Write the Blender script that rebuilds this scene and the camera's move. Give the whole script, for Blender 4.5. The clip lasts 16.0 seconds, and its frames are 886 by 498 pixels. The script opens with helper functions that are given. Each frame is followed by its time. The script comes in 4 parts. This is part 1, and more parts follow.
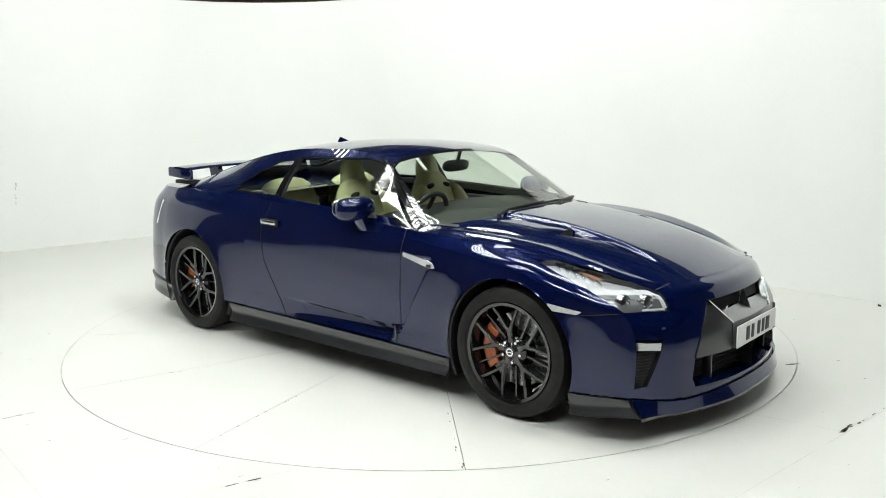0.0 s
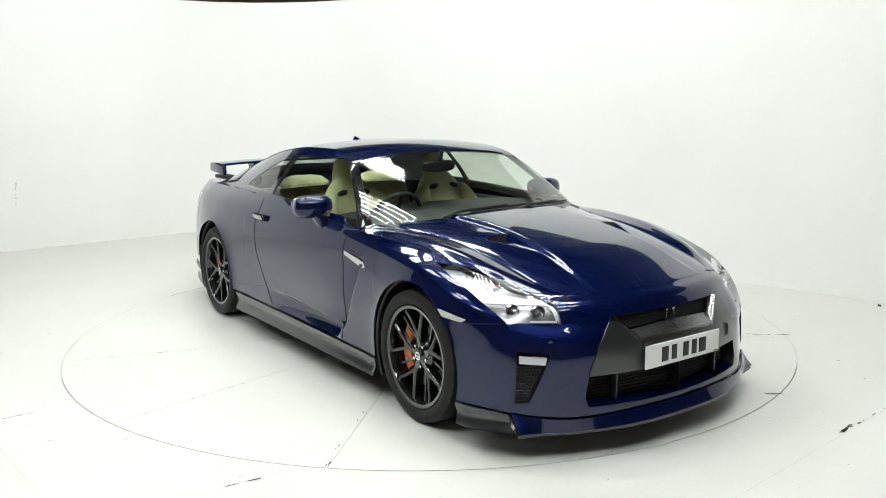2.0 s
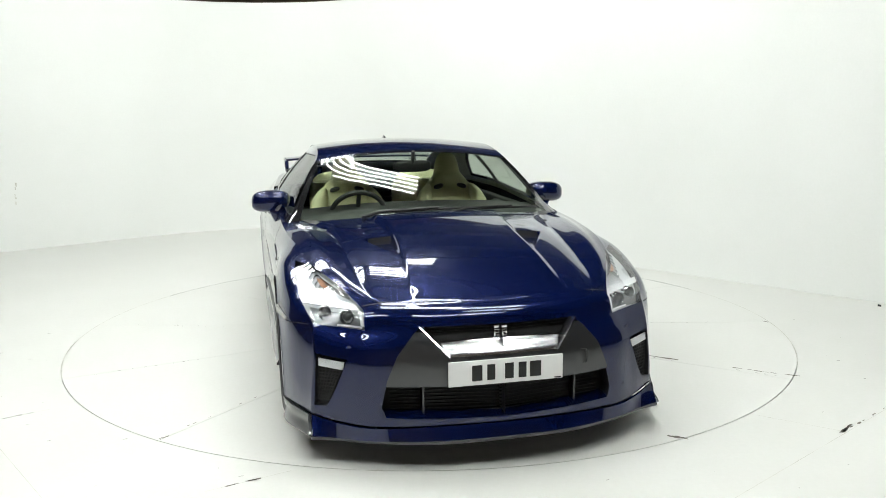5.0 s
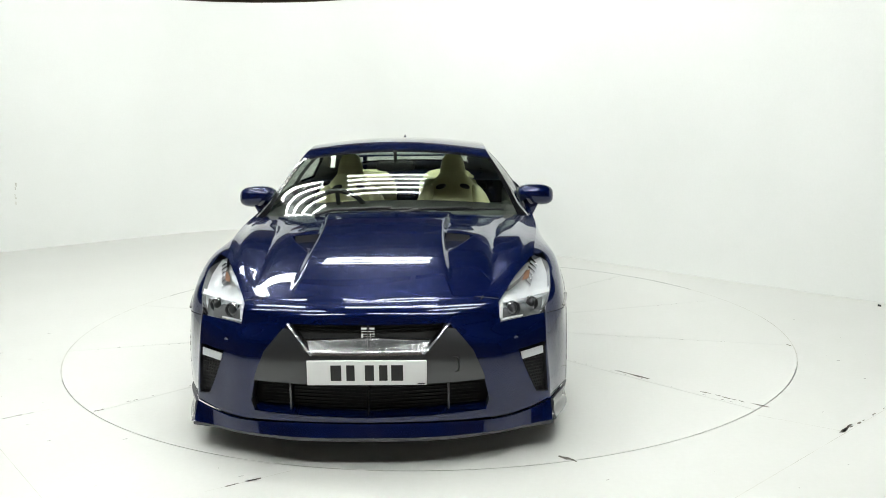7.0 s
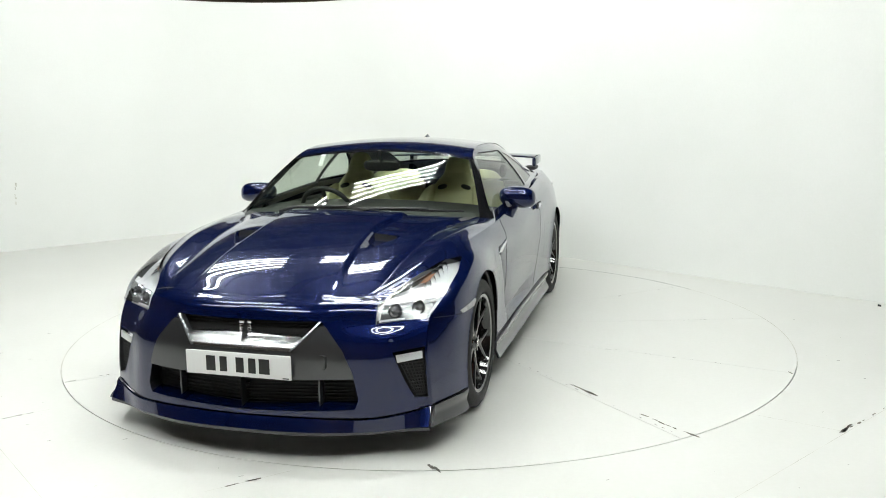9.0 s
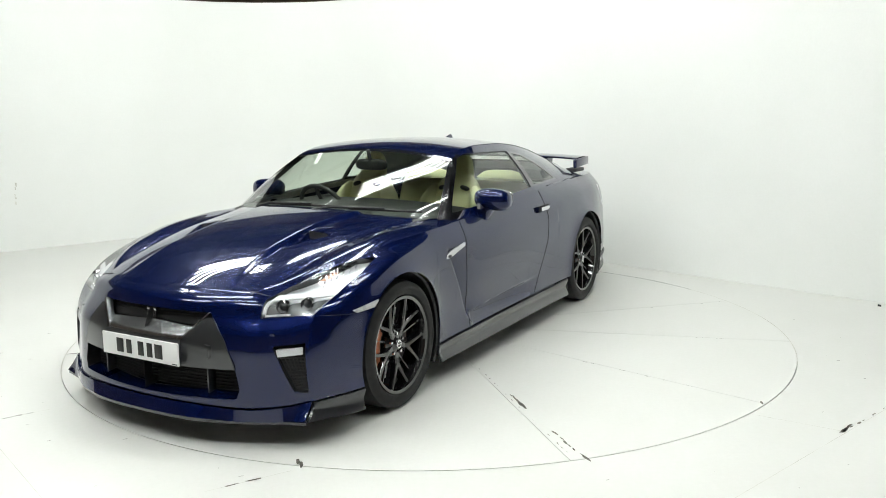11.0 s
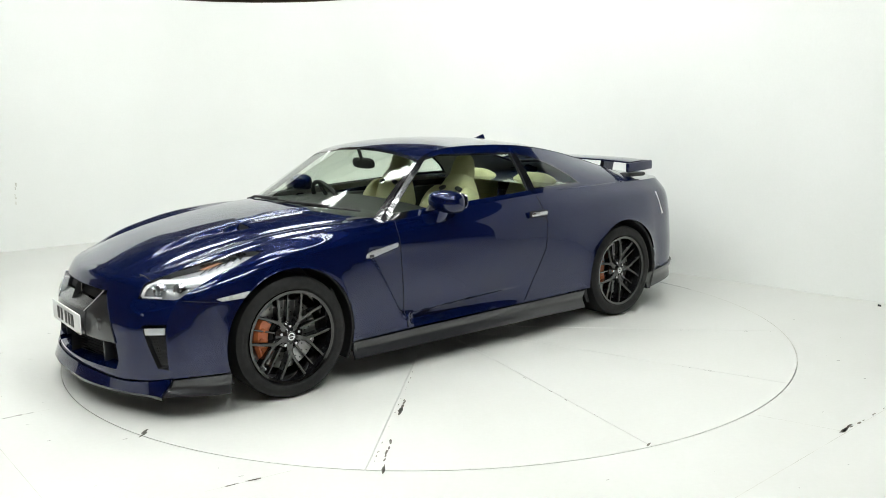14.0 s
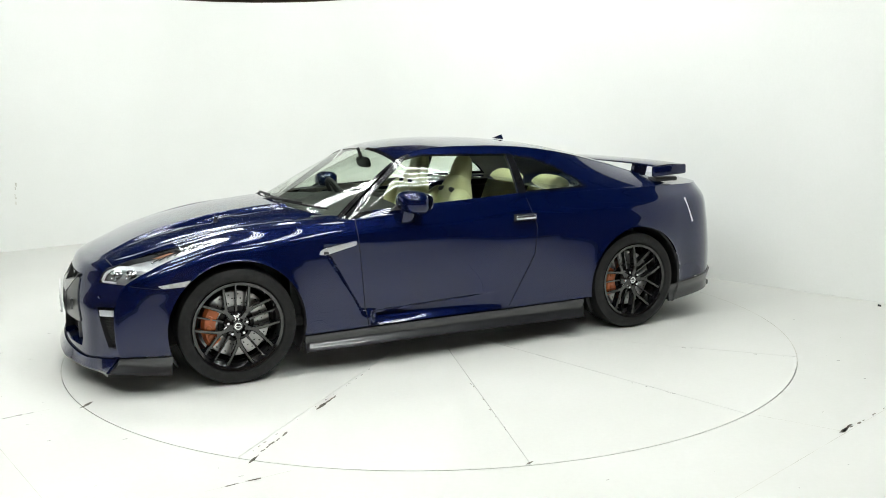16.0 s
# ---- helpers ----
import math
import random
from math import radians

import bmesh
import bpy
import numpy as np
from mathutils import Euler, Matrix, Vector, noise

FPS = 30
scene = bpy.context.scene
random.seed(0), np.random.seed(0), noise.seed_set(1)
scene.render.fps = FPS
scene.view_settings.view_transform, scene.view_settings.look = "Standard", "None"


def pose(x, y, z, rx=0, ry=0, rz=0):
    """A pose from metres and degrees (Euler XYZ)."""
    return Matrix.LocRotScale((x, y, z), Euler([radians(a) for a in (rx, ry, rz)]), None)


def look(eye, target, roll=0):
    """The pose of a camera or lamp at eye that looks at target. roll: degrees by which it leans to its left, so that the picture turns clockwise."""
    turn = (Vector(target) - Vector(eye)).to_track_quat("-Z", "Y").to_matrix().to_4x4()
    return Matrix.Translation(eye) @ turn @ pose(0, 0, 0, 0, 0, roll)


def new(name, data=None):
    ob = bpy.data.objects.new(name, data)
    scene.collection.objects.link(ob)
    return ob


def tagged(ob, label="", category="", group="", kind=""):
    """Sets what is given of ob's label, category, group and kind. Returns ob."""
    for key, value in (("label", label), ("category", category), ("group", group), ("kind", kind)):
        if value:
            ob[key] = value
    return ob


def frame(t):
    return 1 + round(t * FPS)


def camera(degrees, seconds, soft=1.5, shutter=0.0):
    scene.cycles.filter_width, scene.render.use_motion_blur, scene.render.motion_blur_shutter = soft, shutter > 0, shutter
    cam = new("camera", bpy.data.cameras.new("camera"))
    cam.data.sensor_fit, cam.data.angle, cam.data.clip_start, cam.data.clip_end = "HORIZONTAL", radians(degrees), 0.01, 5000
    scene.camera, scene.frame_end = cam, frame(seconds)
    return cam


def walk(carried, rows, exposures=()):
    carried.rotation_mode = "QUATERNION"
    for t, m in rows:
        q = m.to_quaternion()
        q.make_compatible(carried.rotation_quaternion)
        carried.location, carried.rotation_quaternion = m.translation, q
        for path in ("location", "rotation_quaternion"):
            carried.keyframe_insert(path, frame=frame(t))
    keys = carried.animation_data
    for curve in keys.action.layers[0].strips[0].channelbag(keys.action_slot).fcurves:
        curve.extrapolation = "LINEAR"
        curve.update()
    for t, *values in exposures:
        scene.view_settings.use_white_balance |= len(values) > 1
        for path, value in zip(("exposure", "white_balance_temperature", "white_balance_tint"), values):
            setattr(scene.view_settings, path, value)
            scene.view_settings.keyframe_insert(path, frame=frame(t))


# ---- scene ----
# ---------------------------------------------------------------- camera
cam = camera(55.943, 16.0, 0.9)
EYE = Vector((0.0, -5.88, 1.575))
YAW, PITCH = radians(0.894), radians(-9.806)
AIM = EYE + Vector((math.sin(YAW) * math.cos(PITCH), math.cos(YAW) * math.cos(PITCH), math.sin(PITCH)))
walk(cam, [(0.0, look(EYE, AIM, -0.567)), (16.0, look(EYE, AIM, -0.567))], [(0.0, -0.51), (16.0, -0.51)])

# ---------------------------------------------------------------- world and light
world = bpy.data.worlds.new("hall_air")
world.use_nodes = True
world.node_tree.nodes["Background"].inputs[0].default_value = (0.95, 1.0, 0.95, 1)
world.node_tree.nodes["Background"].inputs[1].default_value = 0.05
scene.world = world

TUBE_POWER = 74.5

# ---------------------------------------------------------------- materials
def material(name, color, rough=0.5, metal=0.0, **more):
    m = bpy.data.materials.new(name)
    m.use_nodes = True
    b = m.node_tree.nodes["Principled BSDF"]
    b.inputs["Base Color"].default_value = (*color, 1)
    b.inputs["Roughness"].default_value = rough
    b.inputs["Metallic"].default_value = metal
    for key, value in more.items():
        b.inputs[key.replace("_", " ")].default_value = value
    return m


def grain(m, scale, low, high, bump=0.0, detail=6, second=0.0, rough=None):
    """Two-scale colour variation, and a fine relief, in object space."""
    t = m.node_tree
    b = t.nodes["Principled BSDF"]
    tc = t.nodes.new("ShaderNodeTexCoord")
    n1, n2 = t.nodes.new("ShaderNodeTexNoise"), t.nodes.new("ShaderNodeTexNoise")
    n1.inputs["Scale"].default_value, n1.inputs["Detail"].default_value = scale, detail
    n2.inputs["Scale"].default_value, n2.inputs["Detail"].default_value = second or scale * 9, 4
    for n in (n1, n2):
        t.links.new(tc.outputs["Object"], n.inputs["Vector"])
    add = t.nodes.new("ShaderNodeMath")
    add.operation = "MULTIPLY_ADD"
    add.inputs[1].default_value = 0.35
    t.links.new(n2.outputs["Fac"], add.inputs[0])
    t.links.new(n1.outputs["Fac"], add.inputs[2])
    ramp = t.nodes.new("ShaderNodeValToRGB")
    ramp.color_ramp.elements[0].position, ramp.color_ramp.elements[1].position = 0.45, 0.9
    ramp.color_ramp.elements[0].color, ramp.color_ramp.elements[1].color = (*low, 1), (*high, 1)
    t.links.new(add.outputs[0], ramp.inputs[0])
    t.links.new(ramp.outputs[0], b.inputs["Base Color"])
    if rough:
        mr = t.nodes.new("ShaderNodeMapRange")
        mr.inputs["To Min"].default_value, mr.inputs["To Max"].default_value = rough
        t.links.new(n1.outputs["Fac"], mr.inputs["Value"])
        t.links.new(mr.outputs[0], b.inputs["Roughness"])
    if bump:
        bn = t.nodes.new("ShaderNodeBump")
        bn.inputs["Strength"].default_value, bn.inputs["Distance"].default_value = bump, 0.002
        t.links.new(n2.outputs["Fac"], bn.inputs["Height"])
        t.links.new(bn.outputs[0], b.inputs["Normal"])
    return m


def glowing(name, color, strength):
    m = material(name, (0.8, 0.8, 0.8), 0.4)
    b = m.node_tree.nodes["Principled BSDF"]
    b.inputs["Emission Color"].default_value = (*color, 1)
    b.inputs["Emission Strength"].default_value = strength
    return m


def thin_glass(name, tint, gloss=0.0):
    """A tinted pane: clear passage and a mirror coat by Fresnel."""
    m = bpy.data.materials.new(name)
    m.use_nodes = True
    t = m.node_tree
    t.nodes.clear()
    out = t.nodes.new("ShaderNodeOutputMaterial")
    mix, fres = t.nodes.new("ShaderNodeMixShader"), t.nodes.new("ShaderNodeLayerWeight")
    tr, gl = t.nodes.new("ShaderNodeBsdfTransparent"), t.nodes.new("ShaderNodeBsdfGlossy")
    tr.inputs[0].default_value = (*tint, 1)
    gl.inputs["Roughness"].default_value = gloss
    fres.inputs["Blend"].default_value = 0.5
    power, span = t.nodes.new("ShaderNodeMath"), t.nodes.new("ShaderNodeMath")
    power.operation, power.inputs[1].default_value = "POWER", 4.0
    span.operation, span.inputs[1].default_value, span.inputs[2].default_value = "MULTIPLY_ADD", 0.85, 0.07
    t.links.new(fres.outputs["Facing"], power.inputs[0])
    t.links.new(power.outputs[0], span.inputs[0])
    t.links.new(span.outputs[0], mix.inputs[0])
    t.links.new(tr.outputs[0], mix.inputs[1])
    t.links.new(gl.outputs[0], mix.inputs[2])
    t.links.new(mix.outputs[0], out.inputs["Surface"])
    return m


WALL = grain(material("white_wall_paint", (0.8, 0.8, 0.78), 0.75), 0.7, (0.755, 0.765, 0.745), (0.80, 0.81, 0.795), 0.15, second=60)
FLOOR = grain(material("white_floor_paint", (0.8, 0.8, 0.78), 0.45), 1.1, (0.665, 0.665, 0.635), (0.715, 0.715, 0.69), 0.1, second=40, rough=(0.3, 0.6))
SEAM = grain(material("floor_joint", (0.5, 0.5, 0.46), 0.8), 6.0, (0.42, 0.41, 0.36), (0.74, 0.73, 0.69))
CONCRETE = grain(material("bare_concrete", (0.2, 0.2, 0.19), 0.8), 1.2, (0.15, 0.15, 0.14), (0.26, 0.255, 0.24), 0.3, second=30)
CHIP = grain(material("chipped_concrete", (0.2, 0.19, 0.17), 0.9), 30.0, (0.06, 0.055, 0.05), (0.25, 0.23, 0.2), 0.6)
ROOFING = grain(material("dark_roof_boards", (0.1, 0.1, 0.1), 0.8), 1.5, (0.035, 0.036, 0.038), (0.065, 0.066, 0.068), 0.3)
BRICK = grain(material("brown_back_wall", (0.2, 0.12, 0.08), 0.8), 2.5, (0.06, 0.043, 0.034), (0.13, 0.09, 0.068), 0.4)
STEEL = material("dark_steel", (0.06, 0.06, 0.065), 0.5, 0.6)
TUBE = glowing("lit_tube", (0.962, 1.0, 0.955), TUBE_POWER)


def car_paint():
    m = material("deep_blue_pearl_paint", (0.006, 0.011, 0.10), 0.26, 0.45, Specular_IOR_Level=0.05, Coat_Weight=1.0, Coat_Roughness=0.006, Coat_IOR=1.56)
    t = m.node_tree
    b = t.nodes["Principled BSDF"]
    tc, v = t.nodes.new("ShaderNodeTexCoord"), t.nodes.new("ShaderNodeTexVoronoi")
    v.inputs["Scale"].default_value = 900
    t.links.new(tc.outputs["Object"], v.inputs["Vector"])
    ramp = t.nodes.new("ShaderNodeValToRGB")
    ramp.color_ramp.elements[0].color, ramp.color_ramp.elements[1].color = (0.0006, 0.0030, 0.025, 1), (0.0019, 0.0088, 0.076, 1)
    t.links.new(v.outputs["Color"], ramp.inputs[0])
    t.links.new(ramp.outputs[0], b.inputs["Base Color"])
    return m


PAINT = car_paint()
CARBON = grain(material("grey_carbon_trim", (0.05, 0.05, 0.055), 0.35, 0.5, Coat_Weight=1.0, Coat_Roughness=0.04), 300, (0.022, 0.023, 0.026), (0.036, 0.037, 0.042))
GREY = material("gunmetal_satin", (0.062, 0.064, 0.068), 0.30, 0.7, Coat_Weight=0.8, Coat_Roughness=0.04)
BLACK = grain(material("black_plastic", (0.012, 0.012, 0.013), 0.5), 60, (0.008, 0.008, 0.009), (0.018, 0.018, 0.019))
GLOSSBLACK = material("gloss_black", (0.006, 0.006, 0.007), 0.12, 0.0, Coat_Weight=1.0, Coat_Roughness=0.03)
# near-black: the shade inside gaps, holes and openings is put into the colour
GAP = material("gap_shade", (0.004, 0.004, 0.005), 0.7)
RUBBER = grain(material("tyre_rubber", (0.01, 0.01, 0.01), 0.6, Specular_IOR_Level=0.3), 30, (0.007, 0.007, 0.0075), (0.015, 0.015, 0.015), 0.4)
CHROME = material("satin_chrome", (0.72, 0.73, 0.75), 0.16, 1.0)
LAMPSILVER = material("lamp_silver", (0.80, 0.81, 0.82), 0.30, 0.35)
facet_tree = LAMPSILVER.node_tree
facets, facet_bump, facet_space = facet_tree.nodes.new("ShaderNodeTexVoronoi"), facet_tree.nodes.new("ShaderNodeBump"), facet_tree.nodes.new("ShaderNodeTexCoord")
facets.inputs["Scale"].default_value = 24
facet_bump.inputs["Strength"].default_value, facet_bump.inputs["Distance"].default_value = 0.3, 0.012
facet_tree.links.new(facet_space.outputs["Object"], facets.inputs["Vector"])
facet_tree.links.new(facets.outputs["Distance"], facet_bump.inputs["Height"])
facet_tree.links.new(facet_bump.outputs[0], facet_tree.nodes["Principled BSDF"].inputs["Normal"])
MACHINED = material("machined_alloy", (0.115, 0.115, 0.112), 0.36, 0.9)
DISC = grain(material("brake_disc_steel", (0.6, 0.6, 0.6), 0.32, 1.0), 20, (0.34, 0.34, 0.34), (0.5, 0.5, 0.5))
ORANGE = material("burnt_orange_caliper", (0.42, 0.10, 0.025), 0.35, 0.3, Coat_Weight=0.6)
CREAM = grain(material("cream_leather", (0.62, 0.58, 0.36), 0.5), 12, (0.60, 0.58, 0.33), (0.72, 0.70, 0.44), 0.5, second=220)
DASH = grain(material("dark_dash_vinyl", (0.03, 0.032, 0.032), 0.6), 20, (0.022, 0.024, 0.024), (0.04, 0.042, 0.042), 0.4)
PLATE = material("white_plate", (0.78, 0.78, 0.78), 0.35)
INK = material("black_ink", (0.01, 0.01, 0.01), 0.5)
WHITE = material("white_reflector", (0.85, 0.85, 0.86), 0.3)
AMBER = material("amber_lens", (0.62, 0.34, 0.22), 0.15, 0.2)
BOWL = material("lamp_bowl_silver", (0.34, 0.345, 0.35), 0.25, 0.6)
SATIN = material("brushed_chrome", (0.44, 0.445, 0.455), 0.27, 1.0)
MARKER = grain(material("clear_marker", (0.5, 0.5, 0.48), 0.15, 0.2), 60, (0.36, 0.36, 0.35), (0.6, 0.6, 0.58))
LINING = grain(material("grey_headlining", (0.2, 0.2, 0.19), 0.9), 40, (0.30, 0.30, 0.275), (0.38, 0.38, 0.35), 0.3)
WINDGLASS = thin_glass("tinted_glass", (0.90, 0.96, 0.89))
LENS = thin_glass("clear_lens", (0.95, 0.96, 0.97))

# ---------------------------------------------------------------- shapes
def part(name, bm, mat, parent=None, label="", smooth=True, angle=0.7):
    """Links a bmesh as one mesh object, under a thing or a part."""
    me = bpy.data.meshes.new(name)
    if smooth:
        bm.normal_update()
        for f in bm.faces:
            f.smooth = True
        for e in bm.edges:
            if len(e.link_faces) == 2 and e.calc_face_angle(0) > angle:
                e.smooth = False
    bm.to_mesh(me)
    bm.free()
    me.materials.append(mat)
    ob = new(name, me)
    ob.parent = parent
    return tagged(ob, label)


def box(bm, size, m=Matrix(), bevel=0.0, seg=2):
    r = bmesh.ops.create_cube(bm, size=1.0, matrix=m @ Matrix.Diagonal((*size, 1)))
    if bevel:
        edges = list({e for v in r["verts"] for e in v.link_edges})
        bmesh.ops.bevel(bm, geom=edges, offset=bevel, segments=seg, affect="EDGES", profile=0.5)
    return bm


def rod(bm, a, b, r1, r2=None, seg=12):
    a, b = Vector(a), Vector(b)
    m = Matrix.Translation((a + b) / 2) @ (b - a).to_track_quat("Z", "Y").to_matrix().to_4x4()
    bmesh.ops.create_cone(bm, cap_ends=True, segments=seg, radius1=r1, radius2=r1 if r2 is None else r2, depth=(b - a).length, matrix=m)
    return bm


def prism(bm, poly, h0, h1, m=Matrix()):
    """A flat polygon (x, y) raised from h0 to h1."""
    lo = [bm.verts.new(m @ Vector((x, y, h0))) for x, y in poly]
    hi = [bm.verts.new(m @ Vector((x, y, h1))) for x, y in poly]
    n = len(poly)
    fs = [bm.faces.new(lo[::-1]), bm.faces.new(hi)]
    for i in range(n):
        fs.append(bm.faces.new((lo[i], lo[(i + 1) % n], hi[(i + 1) % n], hi[i])))
    bmesh.ops.recalc_face_normals(bm, faces=fs)
    return bm


def lathe(bm, profile, seg=64, m=Matrix()):
    """Turns a profile of (radius, height) round z."""
    rings = []
    for r, h in profile:
        rings.append([bm.verts.new(m @ Vector((r * math.cos(a), r * math.sin(a), h))) for a in np.linspace(0, 2 * math.pi, seg, endpoint=False)])
    for p, q in zip(rings, rings[1:]):
        for i in range(seg):
            bm.faces.new((p[i], p[(i + 1) % seg], q[(i + 1) % seg], q[i]))
    return bm


# ---------------------------------------------------------------- the studio
RAD = 2.456
WALL_H = 2.865


def studio():
    # plan of the white cove: right wall, rounded far corner, left wall
    right, left, corner = Vector((5.6, -1.58)), Vector((-7.6, 1.13)), Vector((-1.75, 5.80))
    def line(n, a, b):
        return [a.lerp(b, i / n) for i in range(n)]
    r_in, l_in = corner.lerp(right, 0.22), corner.lerp(left, 0.30)
    bend = [(1 - s) ** 2 * r_in + 2 * s * (1 - s) * corner + s * s * l_in for s in [i / 23 for i in range(24)]]
    plan = line(6, right, r_in) + bend + [l_in.lerp(left, s) for s in (0.25, 0.5, 0.75, 1.0)]
    bm = bmesh.new()
    prev = None
    for i, p in enumerate(plan):
        a, b = plan[max(i - 1, 0)], plan[min(i + 1, len(plan) - 1)]
        n = Vector(((b - a).y, -(b - a).x)).normalized()
        if n.dot(p) < 0:
            n = -n
        col = [bm.verts.new((p.x, p.y, 0)), bm.verts.new((p.x, p.y, WALL_H)), bm.verts.new((p.x + n.x * 0.12, p.y + n.y * 0.12, WALL_H)), bm.verts.new((p.x + n.x * 0.12, p.y + n.y * 0.12, 0))]
        if prev:
            for k in range(4):
                bm.faces.new((prev[k], prev[(k + 1) % 4], col[(k + 1) % 4], col[k]))
        prev = col
    bmesh.ops.recalc_face_normals(bm, faces=bm.faces)
    tagged(part("wall_cove", bm, WALL), "matt white painted studio wall with a rounded corner", "wall", kind="structure")
    # the floor with a round hole for the table
    bm = bmesh.new()
    ring = [bm.verts.new(((RAD + 0.0) * math.cos(a), (RAD + 0.0) * math.sin(a), 0)) for a in np.linspace(0, 2 * math.pi, 180, endpoint=False)]
    outer = [bm.verts.new((7.4 * math.cos(a), 7.4 * math.sin(a), 0)) for a in np.linspace(0, 2 * math.pi, 180, endpoint=False)]
    for i in range(180):
        j = (i + 1) % 180
        bm.faces.new((ring[i], ring[j], outer[j], outer[i]))
    tagged(part("floor", bm, FLOOR, smooth=False), "glossy white painted concrete studio floor with worn marks", "floor", kind="structure")
    bm = bmesh.new()
    far = []
    for r in (7.4, 13.4):
        far.append([bm.verts.new((r * math.cos(a), r * math.sin(a), 0)) for a in np.linspace(0, 2 * math.pi, 120, endpoint=False)])
    for i in range(120):
        j = (i + 1) % 120
        bm.faces.new((far[0][i], far[0][j], far[1][j], far[1][i]))
    tagged(part("floor_hall", bm, CONCRETE, smooth=False), "bare grey concrete hall floor round the studio", "floor", kind="structure")
    bm = bmesh.new()
    bmesh.ops.create_circle(bm, cap_ends=True, segments=96, radius=RAD + 0.3, matrix=pose(0, 0, -0.09))
    tagged(part("floor_pit", bm, SEAM, smooth=False), "dark pit under the turntable rim", "floor", kind="structure")
    # the hall behind the camera and the roof
    bm = bmesh.new()
    for a, b in (((-9.5, -9.5), (9.5, -9.5)), ((9.5, -9.5), (9.5, 9.5)), ((9.5, 9.5), (-9.5, 9.5)), ((-9.5, 9.5), (-9.5, -9.5))):
        a, b = Vector((*a, 0)), Vector((*b, 0))
        mid, d = (a + b) / 2, (b - a)
        box(bm, (d.length + 0.3, 0.3, 5.6), Matrix.Translation(mid + Vector((0, 0, 2.8))) @ Matrix.Rotation(math.atan2(d.y, d.x), 4, "Z"))
    tagged(part("wall_hall", bm, BRICK, smooth=False), "dull brown hall wall behind the studio", "wall", kind="structure")
    bm = bmesh.new()
    box(bm, (19.4, 19.4, 0.2), pose(0, 0, 5.7))
    for y in range(-9, 10, 2):
        box(bm, (19.0, 0.14, 0.25), pose(0, y, 5.48))
    for x in range(-8, 9, 4):
        box(bm, (0.10, 19.0, 0.16), pose(x, 0, 5.3))
    tagged(part("ceiling", bm, ROOFING, smooth=False), "dark boarded roof with steel beams", "ceiling", kind="structure")


def light_bank(m, length=1.6, n=5, gap=0.15):
    bank = tagged(new("light_bank"), "hanging bank of lit white tubes in a steel tray", "ceiling light", "light banks over the turntable")
    bank.matrix_world = m
    bm = bmesh.new()
    box(bm, (length + 0.1, n * gap + 0.06, 0.04), pose(0, 0, 0.05), 0.008)
    part("tray", bm, STEEL, bank)
    for i in range(n):
        bm = bmesh.new()
        box(bm, (length, 0.034, 0.03), pose(0, (i - (n - 1) / 2) * gap, 0.0), 0.012)
        part("tube", bm, TUBE, bank)
    for sx in (-1, 1):
        bm = bmesh.new()
        rod(bm, (sx * length * 0.4, 0, 0.07), (sx * length * 0.4, 0, 5.58 - m.translation.z), 0.008)
        part("hanger", bm, STEEL, bank)


def chips(bm, a, b, n, spread, size, z, seed):
    """Irregular flakes of missing paint along a line."""
    rnd = random.Random(seed)
    for i in range(n):
        t = rnd.random()
        c = Vector(a).lerp(Vector(b), t) + Vector((rnd.uniform(-1, 1) * spread, rnd.uniform(-1, 1) * spread))
        r = size * rnd.uniform(.3, 1.0)
        turn, k = math.atan2(b[1] - a[1], b[0] - a[0]), rnd.randint(5, 8)
        pts = []
        for j in range(k):
            w = 2 * math.pi * j / k
            q = Vector((2.0 * r * math.cos(w) * rnd.uniform(.6, 1.2), .45 * r * math.sin(w) * rnd.uniform(.5, 1.2)))
            q.rotate(Matrix.Rotation(turn, 2))
            pts.append(bm.verts.new((c.x + q.x, c.y + q.y, z)))
        bm.faces.new(pts)
    return bm


def strip_line(bm, a, b, width, z):
    a, b = Vector(a), Vector(b)
    n = Vector((-(b - a).y, (b - a).x)).normalized() * width / 2
    bm.faces.new([bm.verts.new((*p, z)) for p in (a - n, b - n, b + n, a + n)])


